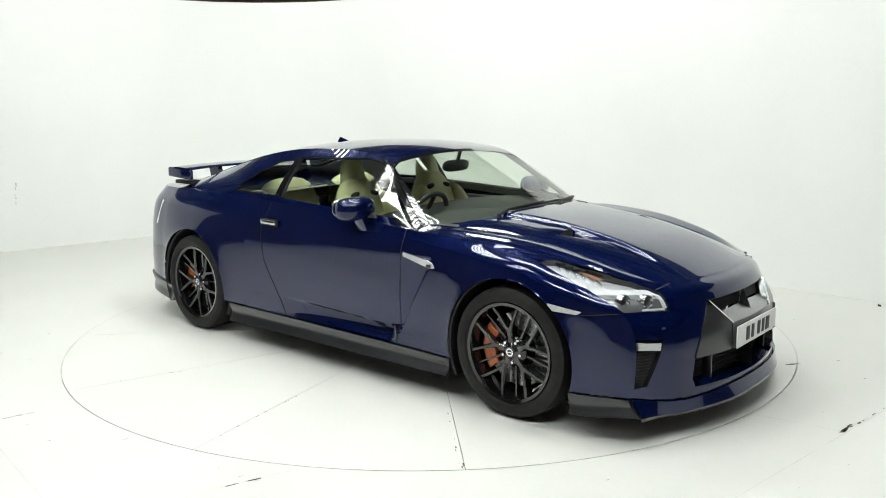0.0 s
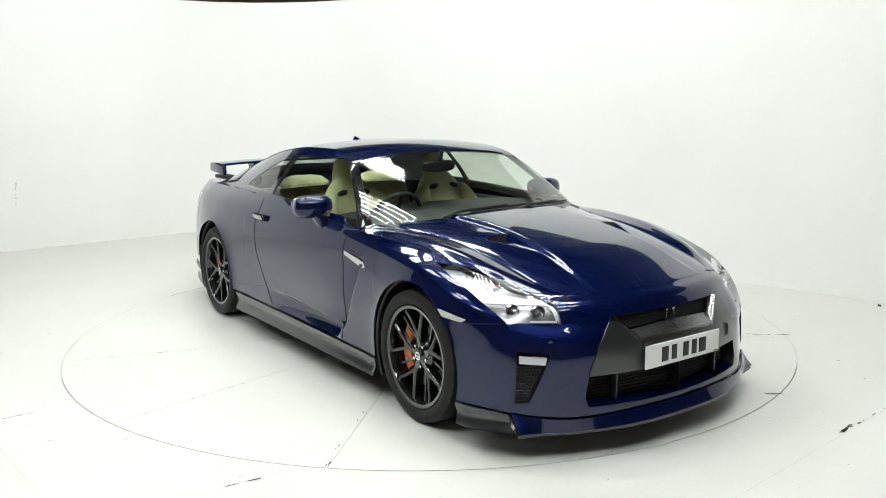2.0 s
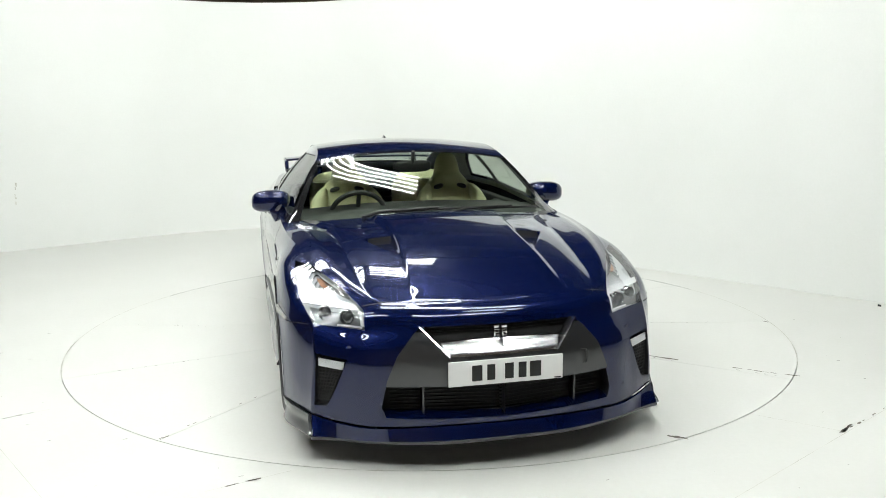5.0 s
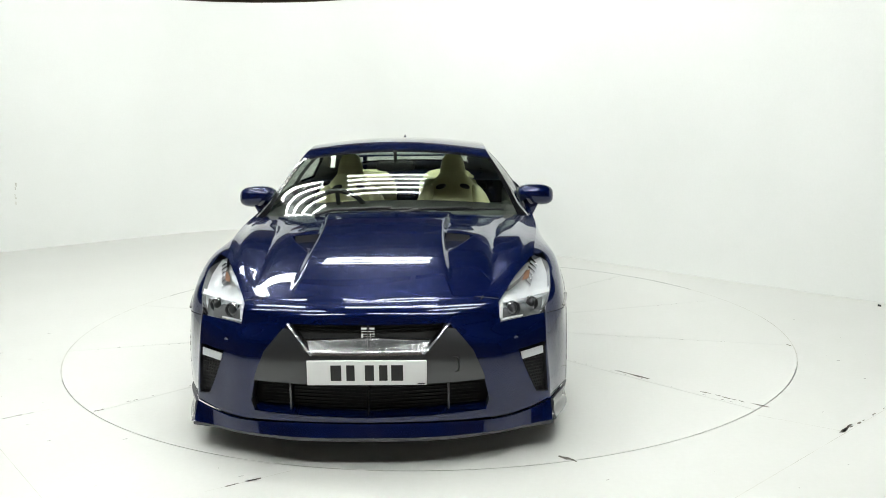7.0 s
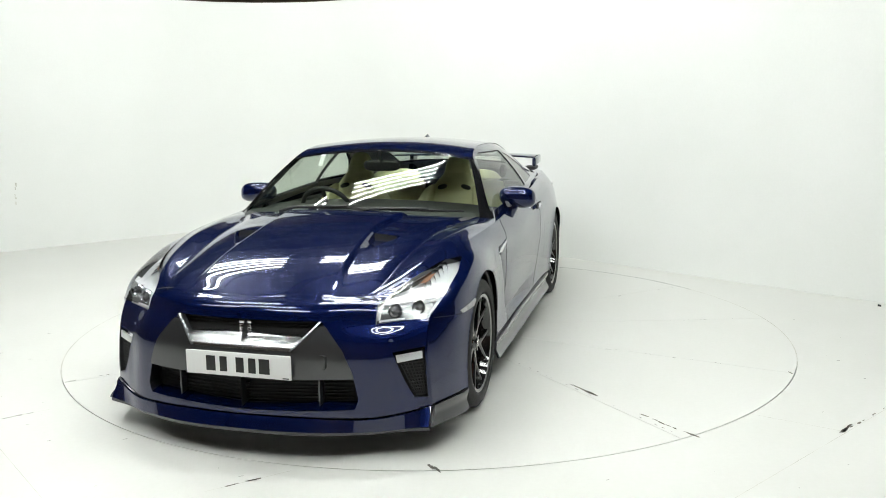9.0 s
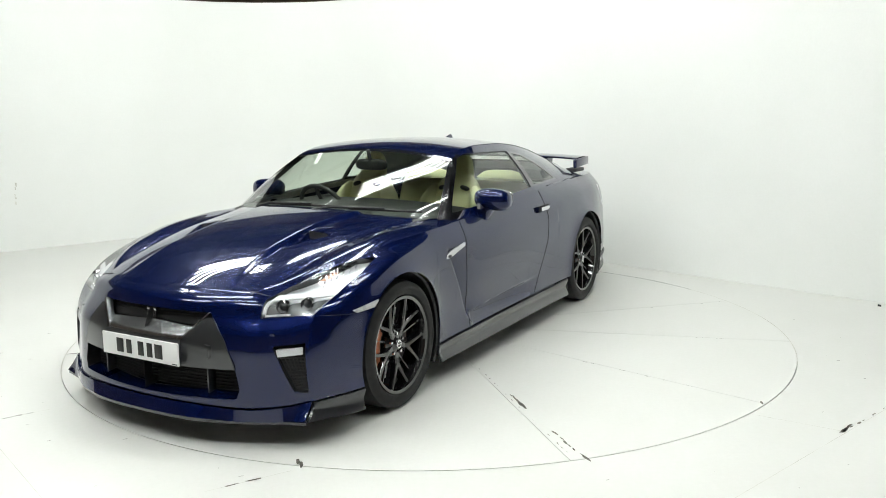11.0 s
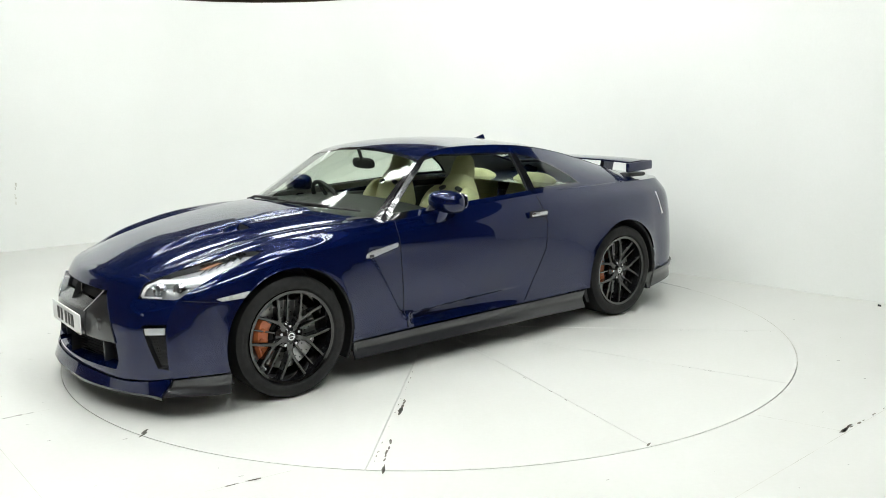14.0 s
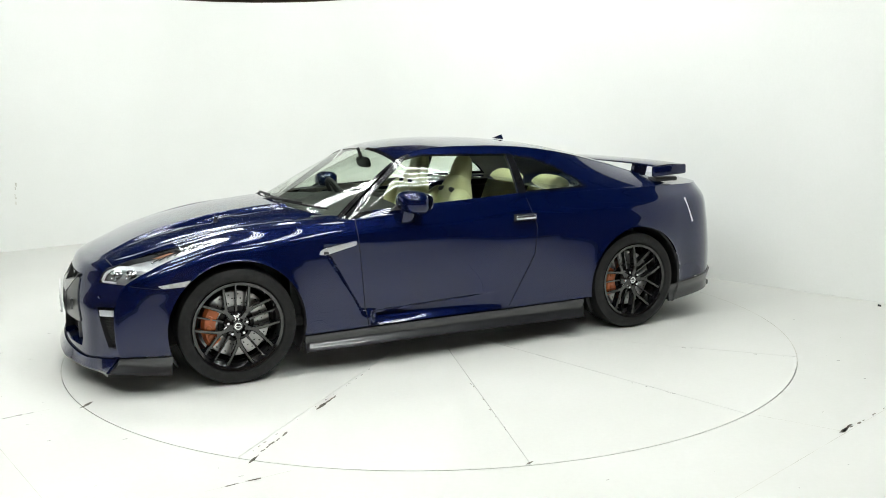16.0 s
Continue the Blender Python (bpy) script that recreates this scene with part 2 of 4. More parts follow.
def turntable():
    table = tagged(new("turntable"), "round white painted turntable with worn joints", "turntable")
    angles = [45, 76.5, 107.5, 135, 225, 254.5, 284.5, 315, 405]
    for a, b in zip(angles, angles[1:]):
        bm = bmesh.new()
        n = max(4, int((b - a) / 2))
        mid, gap = radians((a + b) / 2), .0014
        shift = Vector((math.cos(mid), math.sin(mid), 0)) * gap / math.sin(radians(b - a) / 2)
        rim = [Vector(((RAD - .0055) * math.cos(w), (RAD - .0055) * math.sin(w), 0)) for w in [radians(a) + gap / RAD + (radians(b - a) - 2 * gap / RAD) * i / n for i in range(n + 1)]]
        loop = [shift] + rim
        top = [bm.verts.new(p) for p in loop]
        low = [bm.verts.new(p - Vector((0, 0, .03))) for p in loop]
        bm.faces.new(top)
        for i in range(len(loop)):
            j = (i + 1) % len(loop)
            bm.faces.new((top[j], top[i], low[i], low[j]))
        part("deck_plate", bm, FLOOR, table, smooth=False)
    bm = bmesh.new()
    lathe(bm, [(.0001, -.0295), (RAD - .006, -.0295), (RAD - .006, -.07)], 120)
    part("deck_frame", bm, SEAM, table, smooth=False)
    bm = bmesh.new()
    for sx, sy, k in ((1, 1, 16), (1, -1, 10), (-1, 1, 5), (-1, -1, 5)):
        chips(bm, (sx * .75, sy * .78), (sx * 1.71, sy * 1.74), k, .003, .008, .001, 3 * sx + sy)
    chips(bm, (1.08, 1.14), (1.24, 1.30), 14, .004, .024, .0012, 11)
    chips(bm, (1.655, 1.765), (1.675, 1.79), 4, .004, .022, .0012, 13)
    chips(bm, (1.42, 1.50), (1.70, 1.80), 12, .004, .016, .0012, 12)
    for a, b, k in (((.28, 1.1), (.56, 2.36), 12), ((.40, -1.5), (.61, -2.36), 10), ((-.36, -1.42), (-.62, -2.2), 8), ((-.5, 1.65), (-.70, 2.2), 8)):
        chips(bm, a, b, k, .004, .008, .001, k)
    chips(bm, (2.31, .66), (2.36, .70), 4, .01, .022, .0012, 21)
    chips(bm, (.54, 2.36), (.57, 2.37), 3, .01, .016, .0012, 22)
    chips(bm, (1.69, -1.70), (1.72, -1.73), 3, .006, .016, .0012, 23)
    part("paint_chips", bm, CHIP, table, "dark flakes where paint has worn off", smooth=False)["kind"] = "stuff"
    return table


def wall_wear():
    bm = bmesh.new()
    rnd = random.Random(5)
    a, b = Vector((-4.60, 3.50)), Vector((-4.63, 3.476))
    z = .88
    while z > .55:
        w, h = rnd.uniform(.004, .012), rnd.uniform(.015, .05)
        if rnd.random() < .7:
            c = a.lerp(b, (.88 - z) / .33) + Vector((rnd.uniform(-.006, .006), 0))
            d = Vector((.781, .624)) * w
            bm.faces.new([bm.verts.new(p) for p in ((c.x - d.x, c.y - d.y, z), (c.x + d.x, c.y + d.y, z - .005), (c.x + d.x * .6, c.y + d.y * .6, z - h), (c.x - d.x * .5, c.y - d.y * .5, z - h))])
        z -= h
    tagged(part("wall_crack", bm, SEAM, smooth=False), "flaking crack in the white wall paint", "wall", kind="structure")
    bm = bmesh.new()
    box(bm, (.026, .012, .016), pose(3.475, .355, .010, 0, 0, -48), .004)
    tagged(part("cable_stub", bm, BLACK), "small dark cable stub at the foot of the wall", "cable")


def floor_wear():
    bm = bmesh.new()
    for a, b in (((1.656, -1.862), (1.985, -2.09)), ((1.20, -2.77), (2.75, -1.47)), ((-2.6, -2.0), (-2.03, -1.62)), ((-2.10, -2.06), (-1.50, -2.78)), ((-.95, -2.62), (-.62, -2.43))):
        strip_line(bm, a, b, .0025, .001)
    tagged(part("floor_joint", bm, SEAM, smooth=False), "thin worn joints in the white floor", "floor", kind="structure")
    bm = bmesh.new()
    chips(bm, (1.98, -2.09), (2.06, -2.02), 12, .006, .022, .0014, 31)
    chips(bm, (2.1, -2.0), (2.4, -1.75), 12, .006, .014, .0014, 32)
    chips(bm, (-.86, -2.565), (-.74, -2.50), 9, .005, .016, .0014, 33)
    chips(bm, (-2.25, -1.77), (-2.08, -1.65), 6, .005, .014, .0014, 34)
    rnd = random.Random(8)
    for i in range(46):
        w, r = rnd.uniform(math.pi, 2 * math.pi), rnd.uniform(2.52, 3.1)
        c = (r * math.cos(w), r * math.sin(w))
        chips(bm, c, (c[0] + .01, c[1] + .004), 1, .01, .007, .0014, 100 + i)
    tagged(part("floor_chips", bm, CHIP, smooth=False), "small dark chips in the floor paint", "floor", kind="stuff")


studio()
floor_wear()
wall_wear()
TABLE = turntable()
for x, y in ((-2.4, -4.6), (0, -4.6), (1.7, -4.8), (-2.5, -2.6), (-4.4, -2.8), (1.5, -2.9), (-2.6, -.6), (-.3, -.6), (1.1, -1.2), (-2.8, 1.5), (-.6, 1.4)):
    light_bank(pose(x, y, 4.4, 0, 0, -5))

# ---------------------------------------------------------------- the car: curves
# car space: x forward, y to its left, z up; origin on the ground midway between the axles
def spline(points, n_or_t, ts=None):
    """Smooth curve through points. n_or_t: parameters in units of the points' index."""
    P = np.asarray(points, float)
    k = np.arange(len(P)) if ts is None else np.asarray(ts, float)
    t = np.asarray(n_or_t, float)
    h = np.diff(k)[:, None]
    d = np.diff(P, axis=0) / h
    m = np.zeros_like(P)
    m[0], m[-1] = d[0], d[-1]
    m[1:-1] = (d[:-1] * h[1:] + d[1:] * h[:-1]) / (h[1:] + h[:-1])
    flat = (d[:-1] * d[1:] <= 0)
    m[1:-1][flat] *= 0.35
    i = np.clip(np.searchsorted(k, t, side="right") - 1, 0, len(P) - 2)
    s = ((t - k[i]) / h[i, 0])[:, None]
    return ((2 * s**3 - 3 * s**2 + 1) * P[i] + (s**3 - 2 * s**2 + s) * h[i] * m[i]
            + (-2 * s**3 + 3 * s**2) * P[i + 1] + (s**3 - s**2) * h[i] * m[i + 1])


def along(points, x):
    """The values of a curve given as (x, value...) rows, at x."""
    P = np.asarray(sorted(points), float)
    return spline(P[:, 1:], np.clip(np.atleast_1d(x), P[0, 0], P[-1, 0]), P[:, 0])


# Each line runs from the middle of the nose round the front corner, along the side, to the middle of the tail.
SILL = [(2.318, 0, .142), (2.298, .30, .140), (2.207, .56, .134), (2.128, .705, .132), (2.095, .832, .137), (1.77, .925, .116), (1.39, .935, .13), (1.00, .925, .138),
        (.60, .93, .138), (.05, .93, .137), (-.50, .93, .135), (-.95, .93, .132), (-1.39, 0.923, .15), (-1.72, 0.890, .158), (-2.10, 0.800, .20), (-2.30, 0.480, .22), (-2.33, 0, .22)]
LOW = [(2.292, 0, .197), (2.270, .30, .195), (2.202, .555, .188), (2.122, .70, .196), (2.028, .826, .214), (1.76, .922, .22), (1.39, .93, .235), (1.00, .905, .235),
       (.60, .905, .24), (.05, .905, .245), (-.50, .91, .25), (-.95, .925, .26), (-1.39, 0.928, .27), (-1.72, 0.895, .28), (-2.12, 0.800, .32), (-2.33, 0.480, .34), (-2.36, 0, .34)]
WAIST = [(2.285, 0, .33), (2.262, .30, .33), (2.19, .56, .33), (2.118, .69, .33), (2.040, .818, .33), (1.785, .92, .36), (1.39, .93, .37), (1.00, .905, .37),
         (.60, .90, .37), (.05, .90, .37), (-.50, .915, .375), (-.95, .935, .38), (-1.39, 0.938, .38), (-1.74, 0.905, .40), (-2.12, 0.800, .44), (-2.34, 0.480, .46), (-2.37, 0, .46)]
MIDDLE = [(2.275, 0, .50), (2.25, .30, .50), (2.18, .55, .50), (2.108, .68, .50), (2.033, .802, .50), (1.79, .915, .515), (1.39, .935, .54), (1.00, .915, .54),
          (.60, .912, .53), (.05, .915, .53), (-.50, .925, .54), (-.95, .94, .55), (-1.39, 0.943, .56), (-1.76, 0.905, .57), (-2.12, 0.790, .60), (-2.33, 0.480, .61), (-2.36, 0, .61)]
LAMPLINE = [(2.225, 0, .625), (2.198, .30, .622), (2.125, .53, .61), (2.052, .665, .606), (1.972, .802, .618), (1.785, .907, .64), (1.39, .932, .69), (1.00, .915, .68),
            (.60, .912, .67), (.05, .922, .68), (-.50, .93, .70), (-.95, .935, .72), (-1.39, 0.928, .73), (-1.78, 0.885, .73), (-2.11, 0.780, .75), (-2.30, 0.480, .75), (-2.33, 0, .75)]
SHOULDER = [(2.195, 0, .682), (2.167, .28, .680), (2.100, .50, .676), (2.02, .65, .668), (1.89, .798, .685), (1.72, .876, .735), (1.39, .905, .80), (1.00, .895, .80),
            (.60, .905, .80), (.05, .915, .81), (-.50, .912, .835), (-.95, .905, .86), (-1.39, 0.883, .88), (-1.80, 0.845, .88), (-2.10, 0.750, .88), (-2.28, 0.480, .88), (-2.31, 0, .88)]
CREST = [(2.135, 0, .712), (2.108, .26, .712), (2.052, .46, .711), (1.95, .607, .722), (1.80, .712, .762), (1.63, .768, .808), (1.36, .812, .862), (1.00, .85, .885),
         (.60, .865, .905), (.05, .868, .945), (-.50, .862, .975), (-.95, .83, .985), (-1.39, 0.795, .985), (-1.82, 0.755, .985), (-2.06, 0.680, .985), (-2.22, .45, .985), (-2.25, 0, .985)]
LINES = [SILL, LOW, WAIST, MIDDLE, LAMPLINE, SHOULDER, CREST]
NS = len(SILL) - 1
ARCH_F, ARCH_R = (1.39, 0.333, 0.392), (-1.385, 0.335, 0.392)


def eased(a, reach):
    """Irons out small waves of evenly sampled values."""
    a = np.asarray(a, float)
    k = np.exp(-np.linspace(-2.5, 2.5, 2 * reach + 1) ** 2 / 2)
    k /= k.sum()
    flat = a.reshape(len(a), -1)
    pad = np.concatenate([2 * flat[:1] - flat[reach:0:-1], flat, 2 * flat[-1:] - flat[-2:-reach - 2:-1]])
    return np.stack([np.convolve(pad[:, i], k, "valid") for i in range(flat.shape[1])], 1).reshape(a.shape)


def grid_mesh(rows):
    bm = bmesh.new()
    vs = [[bm.verts.new(p) for p in r] for r in rows]
    for a, b in zip(vs, vs[1:]):
        for i in range(len(a) - 1):
            bm.faces.new((a[i], a[i + 1], b[i + 1], b[i]))
    return bm


def smooth(v, lo, hi):
    t = np.clip((v - lo) / (hi - lo), 0, 1)
    return t * t * (3 - 2 * t)


def sculpt(P):
    """Recess under the door crease, step behind the front wheel, and flared arch lips."""
    x, y, z = P[:, 0], P[:, 1], P[:, 2]
    on = (y > .75).astype(float)
    line = .335 + (.62 - x) * .05
    depth = .05 * smooth(x, -.50, .45) * smooth(-x, -.60, -.54)
    y = y - on * depth * smooth(line - z, -.004, .02) * smooth(z, .235, .30)
    edge = .645 + (z - .34) * .56
    gap = edge - x
    y = y - on * .030 * smooth(gap, -.004, .012) * np.exp(-np.clip(gap, 0, 9) / .13) * smooth(z, .30, .36) * smooth(-z, -.78, -.70)
    for cx, cz, r in (ARCH_F, ARCH_R):
        d = np.hypot(x - cx, z - cz)
        y = y + on * .012 * np.exp(-np.clip(d - r, 0, 9) / .05) * smooth(-z, -.80, -.66)
    return np.stack([x, y, z], 1)


V1, V2 = np.linspace(0, 1, 11), np.linspace(1, 6, 84)[1:]


def side_surface():
    u = np.concatenate([np.linspace(0, 4, 90, endpoint=False), np.linspace(4, 5, 24, endpoint=False), np.linspace(5, 7, 80, endpoint=False), np.linspace(7, 11, 150, endpoint=False), np.linspace(11, 13, 70, endpoint=False), np.linspace(13, NS, 40)])
    curves = []
    for k, c in enumerate(LINES):
        over = [(c[1][0], -c[1][1], c[1][2])] + c
        if k < 5:
            f = u[u < 4]
            curves.append(np.concatenate([spline(over[:6], f + 1), spline(c[4:], u[u >= 4] - 4)]))
        else:
            curves.append(spline(over, u + 1))
    curves = np.array(curves)
    rows, strip = [], []
    for i in range(len(u)):
        col = curves[:, i]
        row = col[0] + (col[1] - col[0]) * V1[:, None]
        inset = .022 * np.sin(V1 * math.pi) ** 2 * (1 if 7 < u[i] < 11.2 else .5 if u[i] > 4 else 0)
        row[:, 1] -= inset
        strip.append(row)
        rows.append(sculpt(spline(col[1:], V2 - 1)))
    return grid_mesh(rows), u, strip


HOOD_LINE = [(2.25, .66), (2.14, .715), (2.08, .742), (1.91, .800), (1.63, .872), (1.34, .922), (1.12, .950), (.9, .966), (.5, .975)]


HOOD_FIT = np.polyfit([p[0] for p in HOOD_LINE], [p[1] - .005 for p in HOOD_LINE], 5)


def bump(v, mid, width):
    return np.exp(-((v - mid) / width) ** 2)


HOOD_EDGE = [(.70, .72), (.86, .69), (1.10, .625), (1.40, .592), (1.70, .572), (1.92, .55), (2.06, .50), (2.14, .46)]
BULGE_EDGE = [(.70, .40), (.90, .37), (1.40, .325), (1.70, .335), (1.90, .35), (2.14, .38)]
DUCT_X, DUCT_TIP = 1.395, 1.67


def hood_surface():
    """Bonnet and fender tops: a raised middle, a sunk shut line on each side, a crest over the wheel, and a scoop before each duct."""
    u = np.concatenate([np.linspace(0, 5.2, 100, endpoint=False), np.linspace(5.2, 6.2, 70, endpoint=False), np.linspace(6.2, 8.6, 60)])
    T = spline([(CREST[1][0], -CREST[1][1], CREST[1][2])] + CREST, u + 1)
    T[6:-6] = eased(T, 5)[6:-6]
    w = np.linspace(0, 1, 120)
    rows = []
    for x, y, z in T:
        bow = 0.10 * min(1, max(0, (x - 0.6) / 1.0))
        cx = min(x + bow * (y / .8) ** 2 * 1.3, 2.135)
        ys = y * (1 - w)
        f = 1 - (1 - w) ** 2.0
        xs = x + (cx - x) * f
        zc = np.polyval(HOOD_FIT, xs)
        za = np.polyval(HOOD_FIT, x)
        s = np.clip(1 - w, 0, 1)
        zz = zc + (z - za) * s ** 2.2
        fade = smooth(-xs, -2.10, -1.72) * smooth(xs, .78, 1.05)
        edge, rise = along(HOOD_EDGE, xs)[:, 0], along(BULGE_EDGE, xs)[:, 0]
        inner = 1 - smooth(s, .90, 1.0)
        zz = zz + fade * .022 * smooth(rise - ys, -.022, .014)
        zz = zz - fade * inner * .020 * np.exp(-np.abs(ys - edge) / .045)
        zz = zz + fade * inner * .012 * bump(ys, edge + .6 * (y - edge), .055)
        back = np.clip((DUCT_TIP - xs) / (DUCT_TIP - DUCT_X), 0, 1)
        mid = .405 - .22 * (xs - DUCT_X)
        into = back * (xs > DUCT_X) * smooth(-np.abs(ys - mid), -.068 * back - .010, -.068 * back + .008)
        zz = zz - .036 * into
        zz = zz + .007 * bump(xs, 1.35, .07) * bump(ys, .41, .075)
        rows.append([(a, b, c) for a, b, c in zip(xs, ys, zz)])
    return grid_mesh(rows)


RAIL = [(.86, .845, .805), (.72, .788, .915), (.58, .731, 1.023), (.44, .674, 1.13), (.30, .618, 1.235), (.20, .597, 1.272), (.05, .588, 1.297), (-.3, .58, 1.305), (-.7, .57, 1.28), (-1.0, .56, 1.232),
        (-1.3, .555, 1.16), (-1.6, .57, 1.075), (-1.95, .60, .97)]
ROOF_LINE = [(1.25, .86), (1.08, .925), (.92, .998), (.65, 1.130), (.32, 1.280), (.1, 1.330), (-.29, 1.347), (-.62, 1.33), (-1.0, 1.275), (-1.365, 1.19), (-1.6, 1.12), (-1.95, 1.0)]


def RAIL_AT(xs):
    """Roof rail (y, z) at evenly spaced xs, carried on below the cowl."""
    return eased(along([(1.25, 1.0, .50)] + RAIL, xs), 4)


def roof_surface():
    xs = np.linspace(1.20, -1.95, 190)
    rail, mid = RAIL_AT(xs), eased(along(ROOF_LINE, xs)[:, 0], 9)
    rows = []
    for x, (ry, rz), zc in zip(xs, rail, mid):
        y = np.linspace(1, 0, 34) * ry
        rows.append([(x, b, rz + (zc - rz) * (1 - abs(b / ry) ** 2.1)) for b in y])
    return grid_mesh(rows)


def screen_at(s, t):
    """Windscreen point: s from the middle (0) to the pillar (1), t from its foot to the roof."""
    foot = Vector((1.005 - .280 * s ** 2.2, .795 * s, .952 - .042 * s * s))
    head = Vector((.285 + .012 * s * s, .620 * s, 1.288 - .056 * s ** 2.2))
    p = foot.lerp(head, t)
    n = Vector((.42, .0 + .35 * s, .80)).normalized()
    return p + n * (.013 * math.sin(math.pi * min(max(t, 0), 1)))


def screen_surface(s0, s1, n):
    return grid_mesh([[screen_at(s0 + (s1 - s0) * j / n, -.10 + 1.10 * i / 40) for j in range(n + 1)] for i in range(41)])


def cabin_side():
    xs = np.linspace(1.20, -1.95, 190)
    rail = RAIL_AT(xs)
    keep = xs <= .88
    xs, rail = xs[keep], rail[keep]
    belt = spline([(a, b, c) for a, b, c in CREST[6:15]], np.linspace(0, 8, 300))
    belt = belt[belt[:, 0].argsort()]
    rows = []
    for x, (ry, rz) in zip(xs, rail):
        by, bz = np.interp(x, belt[:, 0], belt[:, 1]), np.interp(x, belt[:, 0], belt[:, 2])
        t = np.linspace(0, 1, 26)
        swell = 0.022 * np.sin(t * math.pi)
        rows.append([(x, by - .004 + (ry - by) * s + k, bz - .03 + (rz - bz + .03) * s) for s, k in zip(t, swell)])
    return grid_mesh(rows)


def deck_surface():
    u = np.linspace(10.6, NS, 70)
    T = spline(CREST, u)
    rows = []
    for x, y, z in T:
        w = np.linspace(0, 1, 24)
        rows.append([(x - 0.04 * (1 - (1 - b) ** 2) * y, y * (1 - b), z + 0.02 * (1 - (1 - b) ** 2) * min(1, y * 3)) for b in w])
    return grid_mesh(rows)


def mirror_join(bm):
    """Adds the other half across y = 0."""
    g = bmesh.ops.duplicate(bm, geom=bm.verts[:] + bm.edges[:] + bm.faces[:])["geom"]
    vs = [e for e in g if isinstance(e, bmesh.types.BMVert)]
    for v in vs:
        v.co.y = -v.co.y
    bmesh.ops.reverse_faces(bm, faces=[e for e in g if isinstance(e, bmesh.types.BMFace)])
    bmesh.ops.remove_doubles(bm, verts=bm.verts, dist=1e-5)
    return bm


def flipped(bm):
    g = bm.copy()
    for v in g.verts:
        v.co.y = -v.co.y
    bmesh.ops.reverse_faces(g, faces=g.faces)
    return g


def cut_arch(bm, arch):
    cx, cz, r = arch
    inside = lambda v: (v.co.x - cx) ** 2 + (v.co.z - cz) ** 2 < r * r and abs(v.co.y) > .5
    bmesh.ops.delete(bm, geom=[f for f in bm.faces if all(inside(v) for v in f.verts)], context="FACES")
    bmesh.ops.delete(bm, geom=[v for v in bm.verts if not v.link_faces], context="VERTS")
    for v in bm.verts:
        if inside(v) and any(e.is_boundary for e in v.link_edges):
            dx, dz = v.co.x - cx, v.co.z - cz
            k = r / max(1e-6, math.hypot(dx, dz))
            v.co.x, v.co.z = cx + dx * k, cz + dz * k
    bmesh.ops.delete(bm, geom=[f for f in bm.faces if f.calc_area() < 1e-9], context="FACES")


def take(bm, poly, axes, where=None):
    """Cuts a polygon, seen along the third axis, out of the skin; returns the piece. Convex outlines only."""
    a, b = axes
    pts = [Vector(p) for p in poly]
    lo = [min(p[i] for p in pts) - .02 for i in (0, 1)]
    hi = [max(p[i] for p in pts) + .02 for i in (0, 1)]
    def near(f):
        c = [(min(v.co[k] for v in f.verts), max(v.co[k] for v in f.verts)) for k in (a, b)]
        return c[0][1] > lo[0] and c[0][0] < hi[0] and c[1][1] > lo[1] and c[1][0] < hi[1] and (where is None or where(f.calc_center_median()))
    for i, p in enumerate(pts):
        q = pts[(i + 1) % len(pts)]
        d = q - p
        no = Vector((0, 0, 0))
        no[a], no[b] = d.y, -d.x
        co = Vector((0, 0, 0))
        co[a], co[b] = p.x, p.y
        fs = [f for f in bm.faces if near(f)]
        geom = list({v for f in fs for v in f.verts}) + list({e for f in fs for e in f.edges}) + fs
        bmesh.ops.bisect_plane(bm, geom=geom, dist=1e-5, plane_co=co, plane_no=no)
    area = sum(p.x * q.y - q.x * p.y for p, q in zip(pts, pts[1:] + pts[:1]))
    def within(c):
        return all(((q - p).x * (c[b] - p.y) - (q - p).y * (c[a] - p.x)) * area > 0 for p, q in zip(pts, pts[1:] + pts[:1]))
    got = [f for f in bm.faces if near(f) and within(f.calc_center_median())]
    piece = bmesh.new()
    made = {}
    for f in got:
        for v in f.verts:
            if v not in made:
                made[v] = piece.verts.new(v.co)
        piece.faces.new([made[v] for v in f.verts])
    bmesh.ops.delete(bm, geom=got, context="FACES")
    return piece


def thick(bm, depth):
    """Gives a skin an inner face and rim."""
    bm.normal_update()
    bmesh.ops.solidify(bm, geom=bm.faces[:], thickness=depth)
    return bm


def outward(bm):
    """Turns every face away from the middle of the car."""
    bm.normal_update()
    mid = Vector((-.1, 0, .55))
    bmesh.ops.reverse_faces(bm, faces=[f for f in bm.faces if f.normal.dot(f.calc_center_median() - mid) < 0])
    return bm


CAR = tagged(new("car"), "deep metallic blue sports coupe with black wheels on the turntable", "car")


